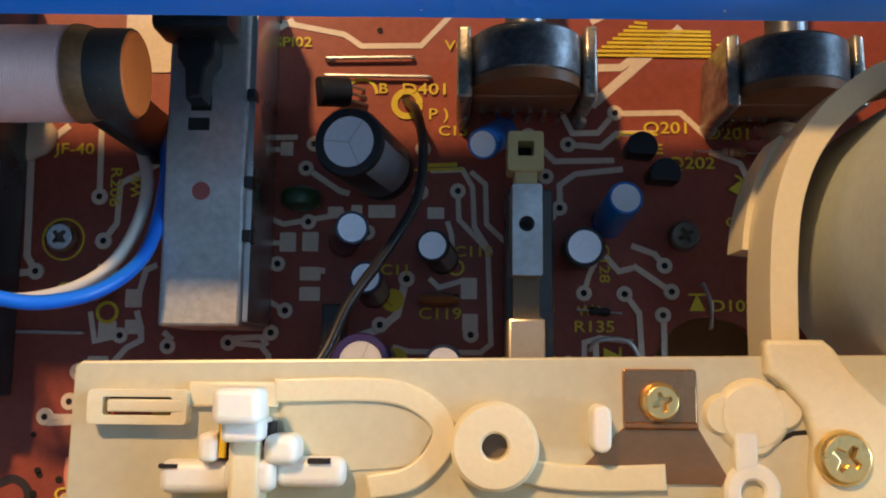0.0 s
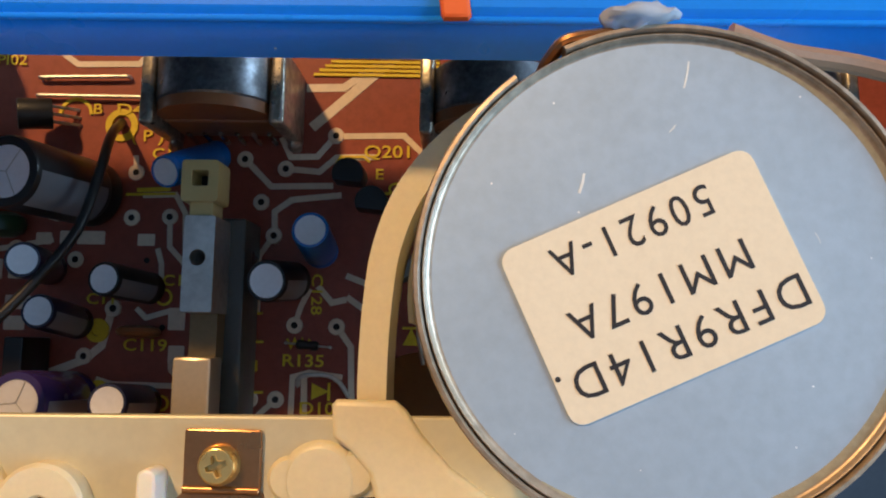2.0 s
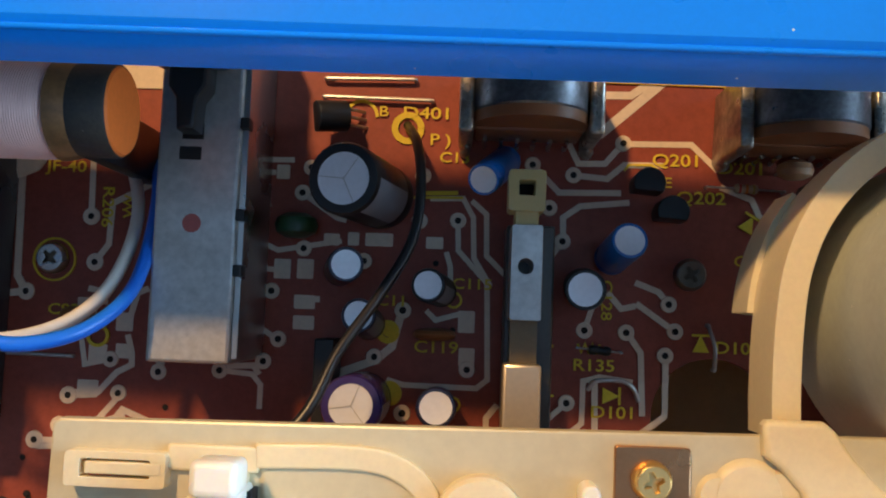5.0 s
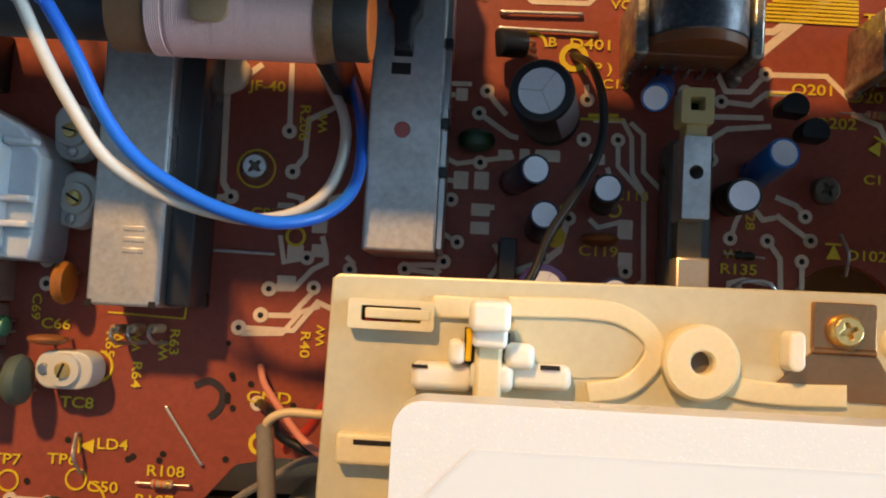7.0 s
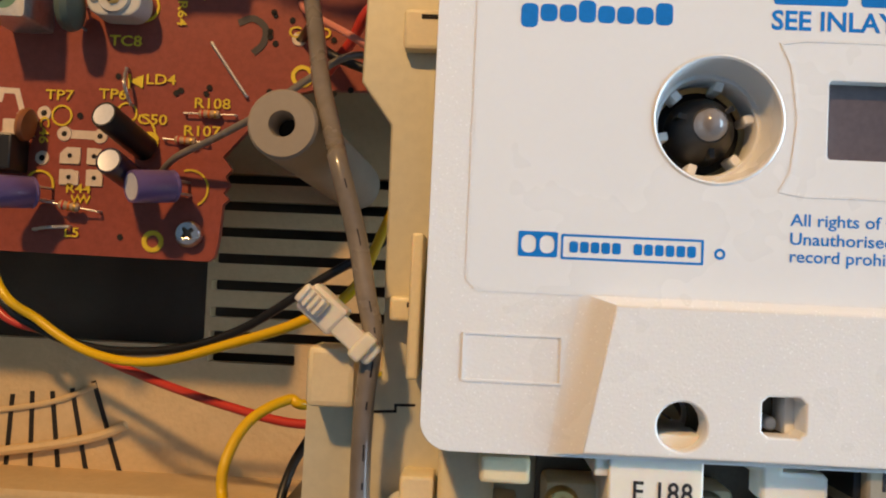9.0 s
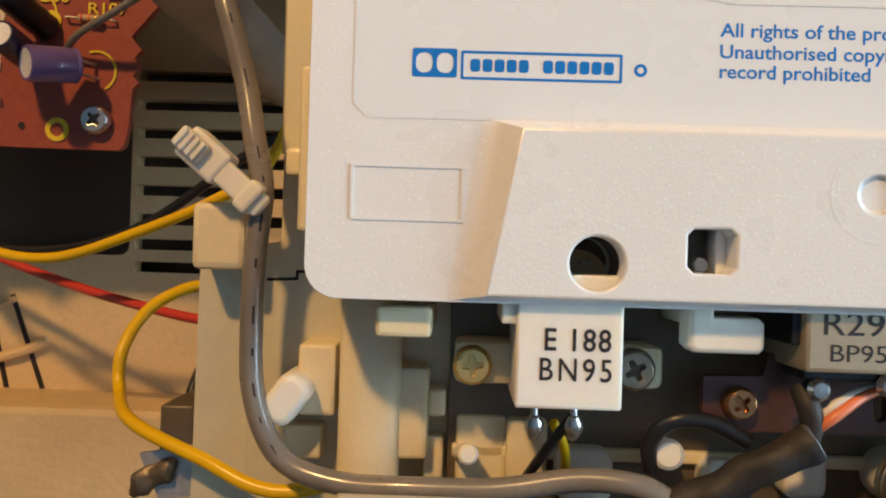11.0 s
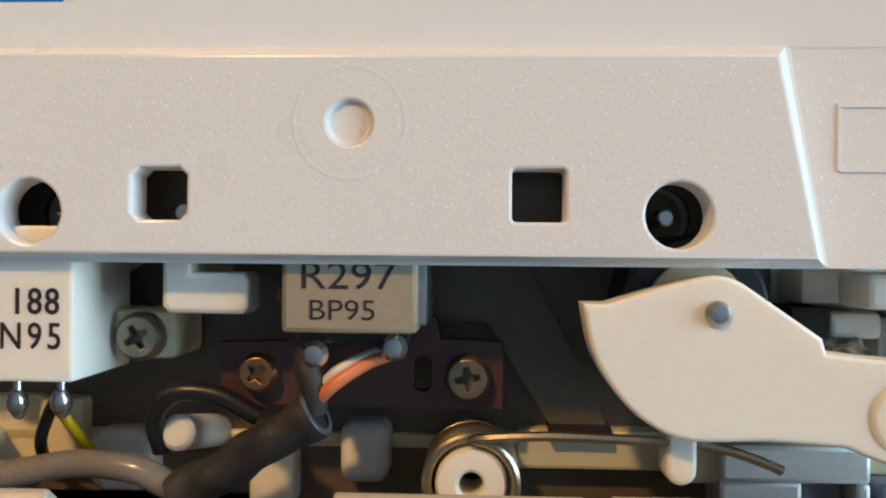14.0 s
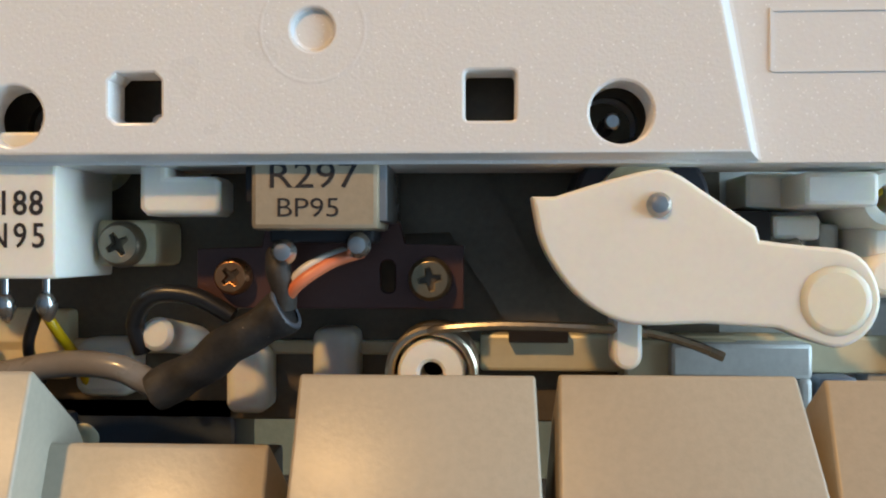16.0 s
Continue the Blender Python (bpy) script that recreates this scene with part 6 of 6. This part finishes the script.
def pot(x, y, label):
    th = thing("rotary_control", (x, y, PZ), label, "rotary control", group="rotary controls")
    m = Matrix.Translation((x, y, 52)) @ pose(0, 0, 0, 90, 0, 0)
    part("can", lathe([(0, -8), (7.6, -8), (8.3, -7.4), (8.3, -1.6), (8.0, -1.2)], m=m, seg=48), M_ZINC, th)
    part("wafer", lathe([(8.1, -1.5), (8.1, 0.2), (5, 0.3), (0, 0.3)], m=m, seg=48), M_PHEN, th)
    part("wafer_foot", box(x - 7.6, x + 7.6, y - 0.6, y + 1.4, 43.5, 52, 0.3), M_PHEN, th)
    for k in range(6):
        part("pin", rod((x - 6.2 + 2.4 * k, y - 0.8, 46), (x - 6.2 + 2.4 * k, y - 1.2, PZ), 0.35, seg=8), M_STEEL, th)
    for s in (-1, 1):
        flap = crumple(box(x + s * 9.0 - 0.9, x + s * 9.0 + 0.9, y - 1.6, y + 9, PZ, 55.5, 0.5, 3), 0.7, 0.45)
        part("flap", flap, M_FLAP, th, "bent tin mounting flap")
        part("solder_foot", lump(x + s * 9.0, y - 1.8, PZ + 1.4, 0.9, 1.0, 2.4, 0, 0.5, 0.8), M_FLAP, th)
    part("shaft", rod((x, y + 7, 52), (x, y + 26, 52), 3.0, seg=20), M_ZINC, th)


pot(38.9, 119.8, "zinc-cased volume control with a brown phenolic wafer")
pot(77.0, 118.6, "zinc-cased tone control with a brown phenolic wafer")
pot(115.0, 118.0, "zinc-cased rotary control half hidden behind the motor")

# lever of the record switch
sl_ = thing("record_switch", (38.6, 98, PZ), "long slide switch with a cream catch and steel bar", "switch")
M_YCREAM = mat("yellowed_catch", (0.62, 0.50, 0.22), 0.4, vary=0.1)
part("cream_catch", prism(rounded(36.0, 41.0, 107.2, 112.8, 0.5, 3), 52, 57.2, holes=[rounded(37.4, 39.6, 109.3, 111.4, 0.2, 2)], bev=0.3), M_YCREAM, sl_)
part("catch_tail", prism(rounded(37.0, 40.2, 104.8, 107.4, 0.3, 2), 52, 56.4, bev=0.2), M_YCREAM, sl_)
part("catch_bore", box(37.3, 39.7, 109.2, 111.5, 52, 53), M_HOLE, sl_)
part("steel_bar", prism(rounded(36.6, 40.8, 92.6, 105.4, 0.3, 2), 50, 57, holes=[circle(38.6, 99.8, 1.05, 20)], bev=0.35), M_TIN, sl_)
part("slide", prism(rounded(36.9, 40.6, 86.0, 93, 0.2, 2), 50, 53.5), mat("olive_slide", (0.22, 0.16, 0.07), 0.4), sl_)
part("pull_rod", box(36.0, 41.1, 64, 86.8, 52, 57, 0.4), mat("worn_plating", (0.62, 0.52, 0.38), 0.35, metal=0.6, vary=0.15), sl_)
part("body", box(36.2, 43.0, 66, 106, PZ + 0.2, 50, 0.3), mat("smoky_body", (0.10, 0.10, 0.09), 0.3, vary=0.3), sl_)
ic = thing("integrated_circuit", (11, 86, PZ), "slim black integrated circuit standing upright", "chip")
part("case", box(9.6, 12.4, 76, 89, PZ + 0.4, 50, 0.3), M_BLACK, ic)

# post of the shell
po = thing("screw_post", (-22.3, 37.5, 12), "tall grey plastic screw post of the shell", "screw post")
part("post", lathe([(0, 70), (1.5, 70), (1.5, 82.6), (1.75, 83.4), (4.2, 83.4), (4.5, 83.0), (5.2, 12), (0, 12)], c=(-22.3, 37.5, 0), seg=40), mat("grey_post", (0.36, 0.31, 0.25), 0.5, vary=0.1), po)
part("bore", lathe([(0, 78), (1.55, 78)], c=(-22.3, 37.5, 0), seg=20), M_HOLE, po)

# ---- wires ----
M_WB = mat("blue_insulation", (0.01, 0.16, 0.72), 0.35, vary=0.08)
M_WW = mat("white_insulation", (0.72, 0.66, 0.58), 0.4, vary=0.1)
M_WY = mat("yellow_insulation", (0.85, 0.52, 0.01), 0.35, vary=0.1)
M_WR = mat("red_insulation", (0.60, 0.05, 0.035), 0.35, vary=0.1)
M_WP = mat("pink_insulation", (0.75, 0.28, 0.22), 0.4, vary=0.1)
M_WK = mat("black_insulation", (0.016, 0.016, 0.018), 0.35, vary=0.3)
M_WG = mat("grey_jacket", (0.25, 0.22, 0.19), 0.28, vary=0.25, big=110.0, coat=0.35, bump=0.25, fine=600.0)
M_WO = mat("orange_insulation", (0.80, 0.22, 0.10), 0.4, vary=0.1)
M_WC = mat("cream_insulation", (0.78, 0.60, 0.36), 0.4, vary=0.1)


def wire(points, r, material, label, category="wire"):
    p = points[-1]
    return solo("wire", tube(points, r, seg=12, n=8), material, label, category, base=p)


wire([(-68, 150, 80), (-53.1, 117.0, 82), (-51.0, 113.4, 82), (-47.7, 107.6, 80), (-44.0, 100.0, 78), (-39.7, 94.5, 76), (-33.2, 90.4, 74), (-26.7, 88.1, 72), (-21.2, 87.6, 70), (-15.6, 89.8, 66),
      (-12.6, 95.3, 60), (-13.3, 105.6, 52), (-17.1, 115.8, PZ)], 0.95, M_WB, "bright blue insulated wire looping over the board")
wire([(-74, 150, 79), (-56.4, 116.9, 82), (-54.2, 113.3, 82), (-50.9, 105.9, 80), (-47.6, 99.8, 78), (-43.8, 94.3, 76), (-38.2, 90.7, 73), (-31.3, 88.6, 71), (-24.4, 88.1, 68), (-18.7, 91.0, 63),
      (-15.8, 96.8, 58), (-16.2, 106.3, 51), (-22.1, 117.3, PZ)], 0.9, M_WW, "white insulated wire looping over the board")
CABLE = [(-22.8, 58.9, 65), (-21.0, 52.6, 70), (-18.6, 44.1, 77), (-15.4, 35.0, 83), (-14.4, 32.4, 86), (-11.6, 23.4, 87), (-10.0, 16.6, 88.5), (-8.9, 11.4, 89), (-9.5, 4.1, 89),
      (-9.6, -3.7, 89), (-9.3, -9.7, 89), (-7.5, -14.8, 89.5), (-4.5, -17.8, 90), (1.1, -19.1, 91), (7.6, -19.0, 92), (16.7, -18.7, 92.5), (24.8, -17.3, 93),
      (30.5, -17.4, 94), (33.6, -18.7, 94), (35.4, -19.2, 94)]
cable = wire(CABLE, 1.25, M_WG, "grey jacketed screened cable along the chassis", "cable")
run = spline(CABLE, 8)
for k in range(14, len(run) - 40, 5):
    seg = [p + Vector((0.4, -0.1, 1.13)) for p in run[k:k + 2 + (k // 5) % 2]]
    part("print_bar", tube(seg, 0.13, seg=6, straight=True), M_INK, cable)
sleeve = solo("cable_sleeve", crumple(tube([(34.5, -19.5, 94), (37.2, -18.0, 94.3), (41.0, -15.7, 95.2), (44.0, -13.7, 95.9), (46.8, -11.9, 96.4)], 1.9, seg=28, n=10), 0.5, 0.33), M_RUBBER, "dusty black heat-shrink sleeve on the head cable", "cable sleeve")
se, sf = Vector((46.8, -11.9, 96.4)), Vector((44.0, -13.7, 95.9))
part("cut_lip", lathe([(1.6, -0.25), (2.0, -0.2), (2.1, 0.1), (1.95, 0.3), (1.55, 0.25)], m=along(se, se + (se - sf)), seg=24), mat("sleeve_lip", (0.10, 0.11, 0.13), 0.4, vary=0.4), sleeve, "paler cut end of the sleeve")
wire([(46.6, -11.7, 96), (46.7, -9.9, 96.5), (46.2, -8.3, 96.5), (46.0, -6.9, 95.5)], 1.15, M_RUBBER, "thick dark grey core bent up to the head")
wire([(46.6, -11.3, 96), (48.3, -9.5, 97.3), (51.0, -7.7, 96.6), (53.5, -6.8, 95.2)], 0.55, M_WO, "short orange core soldered to the head")
wire([(46.5, -10.9, 96), (48.3, -8.6, 96.8), (50.8, -7.2, 96.2), (53.1, -6.5, 95.2)], 0.5, M_WW, "short white core soldered to the head")
wire([(32.3, -16.2, 92), (32.0, -13.2, 93), (34.1, -10.8, 94), (37.9, -10.9, 94), (41.5, -12.7, 94)], 0.85, M_WK, "thin black wire looped round a peg")
wire([(24.1, -10.7, 94), (22.4, -13.2, 93), (20.8, -16.2, 91), (19.5, -20.0, 86)], 0.55, M_WK, "thin black wire from the erase head")
wire([(22.3, -11.7, 92), (23.6, -14.4, 91), (24.2, -17.5, 88), (24.7, -21.0, 86)], 0.5, M_WY, "thin yellow wire from the erase head")
wire([(-100, 40, 14), (-81.4, 15.8, 40), (-72.9, 8.3, 40), (-62.7, 3.4, 42), (-50.4, 2.7, 46), (-35.6, 6.9, 52), (-22.8, 11.6, 58), (-15.2, 17.1, 58), (-8, 32, 56), (4, 36, 50), (10, 38, 12.5)], 0.82, M_WY,
     "yellow insulated wire hanging below the board")
wire([(-100, 38, 14), (-83.5, 14.3, 36), (-74.8, 6.6, 36), (-62.5, 3.7, 38), (-48.0, 4.7, 42), (-35.4, 9.0, 46), (-21.9, 17.9, 50), (-12.9, 23.8, 50), (0, 36, 46), (8, 40, 12.5)], 0.78, M_WK,
     "black insulated wire hanging below the board")
wire([(-100, 34, 14), (-87.7, 10.6, 28), (-76.5, 5.2, 28), (-59.6, -0.5, 32), (-40.3, -4.6, 40), (-23.3, -6.4, 46), (-8, -2, 48), (4, -4, 12.5)], 0.82, M_WR, "red insulated wire hanging below the board")
wire([(-4, 4, 12.5), (-20.1, -1.1, 55), (-24.4, -0.5, 60), (-29.2, -3.4, 64), (-31.3, -8.6, 68), (-30.8, -13.7, 70), (-25.4, -15.6, 80), (-15.7, -18.4, 85), (-6.9, -21.2, 87), (6, -20, 86), (12, -32, 80), (14, -38, 12.5)], 0.82, M_WY,
     "yellow insulated wire looped beside the chassis")
wire([(-22.5, -7.7, 50), (-24.3, -12.1, 56), (-24.9, -18.1, 60), (-22, -24, 62), (-20, -34, 12.5)], 0.78, M_WK, "black insulated wire beside the chassis")
wire([(-7.6, 75.1, PL + 0.4), (-5.5, 75.0, PL + 0.4), (-3.4, 75.1, PL + 0.4)], 0.2, M_WR, "red wire glimpsed through the chassis slot")
wire([(-3.2, 75.1, PL + 0.4), (-2.2, 75.0, PL + 0.4), (-1.0, 75.1, PL + 0.4)], 0.2, M_WY, "yellow wire glimpsed through the chassis slot")
wire([(5.2, 70.9, 85.5), (5.3, 73, 85.6), (5.2, 74.7, 85.5)], 0.38, M_WY, "yellow wire showing beside the white latch")
wire([(-29.2, 65.8, PZ), (-27.3, 63.2, 46), (-23.1, 59.8, 52), (-18.2, 56.2, 58), (-13.3, 53.6, 58), (-6, 52, 54), (0, 50, 12.5)], 0.6, M_WP, "thin pink wire from the board hole")
wire([(-22.6, 58.4, 65), (-22.0, 60.1, 66), (-19.4, 61.3, 66), (-13.1, 61.5, 66), (-4, 64, 64), (4, 62, 12.5)], 0.65, M_WC, "cream core leaving the grey cable")
wire([(-23.2, 53.0, 46), (-19.0, 57.0, 50), (-14.2, 62.5, 54), (-2, 64, 52), (4, 60, 12.5)], 0.9, M_WR, "red wire running under the chassis plate")
wire([(-28.8, 59.7, PZ), (-24.6, 59.4, 52), (-23.1, 55.5, 50), (-13.9, 52.0, 50), (-4, 50, 46), (6, 48, 12.5)], 0.8, M_WK, "black wire running under the chassis plate")
wire([(-52.6, 34.9, PZ), (-48.2, 37.5, 46), (-40.2, 40.6, 50), (-31.6, 44.5, 54), (-24.8, 49.2, 56), (-16.4, 53.5, 56), (-4, 50, 52), (8, 46, 12.5)], 0.6, M_WG, "thin dark grey wire from the board edge")
wire([(20.9, 121.7, PZ), (23.0, 117.4, 50), (24.2, 110.2, 56), (23.5, 102.3, 60), (19.9, 94.9, 64), (15.8, 88.1, 68), (11.2, 79.0, 72), (-2, 72, 72), (4, 62, 70), (8, 58, 12.5)], 0.7, M_WK, "thin black wire running from the board under the chassis")
tie = thing("cable_tie", (-13, 12, 80), "milky nylon cable tie round the grey cable", "cable tie")
ka, kb = Vector((-16.0, 15.7, 0)), Vector((-8.4, 9.2, 0))
km = Matrix.Translation(ka.lerp(kb, 0.5)) @ pose(0, 0, 0, 0, 0, math.degrees(math.atan2((kb - ka).y, (kb - ka).x)))
kl = (kb - ka).length / 2
part("tie_head", prism(rounded(-kl - 1.0, -kl * 0.15, -1.9, 1.9, 0.5, 3), 88, 91.4, bev=0.5, m=km), M_NYLON, tie)
part("strap", prism(rounded(-kl * 0.3, kl, -1.35, 1.35, 0.6, 4), 90.2, 91.2, bev=0.3, m=km), M_NYLON, tie)
part("ratchet", prism(rounded(-kl - 1.6, -kl * 0.6, -1.2, 1.2, 0.3, 2), 91.2, 92.2, bev=0.3, m=km), M_NYLON, tie)
for q in range(4):
    part("tooth", box(-kl - 1.2 + 0.8 * q, -kl - 0.8 + 0.8 * q, -1.1, 1.1, 92.1, 92.5, 0.1, m=km), M_NYLON, tie)
part("band", prism(rounded(kl * 0.45, kl * 0.8, -1.75, 1.75, 0.4, 3), 87.5, 91.9, bev=0.4, m=km), M_NYLON, tie)
foil = thing("foil_scrap", (-20, -16, 30), "crumpled steel tab with a brass rivet beside the chassis", "foil tab")
fb = prism([(-25.1, -19.7), (-11.5, -17.2), (-9.3, -23.8), (-22.6, -24.9)], 77.4, 78.2)
part("sheet", fb, M_TIN, foil)
part("crumpled_end", lump(-23.3, -22.4, 78.6, 3.2, 1.6, 0.9, 40, 1.0, 0.6), M_DECK, foil, "blackened crumpled end")
part("rivet", lathe([(0, 1.3), (1.3, 1.1), (1.7, 0)], c=(-12.4, -19.6, 78.2), seg=18), M_BRASS, foil)
part("support", box(-23, -19, -20, -14, 30, 77.4, 0.3), M_DECK, foil)
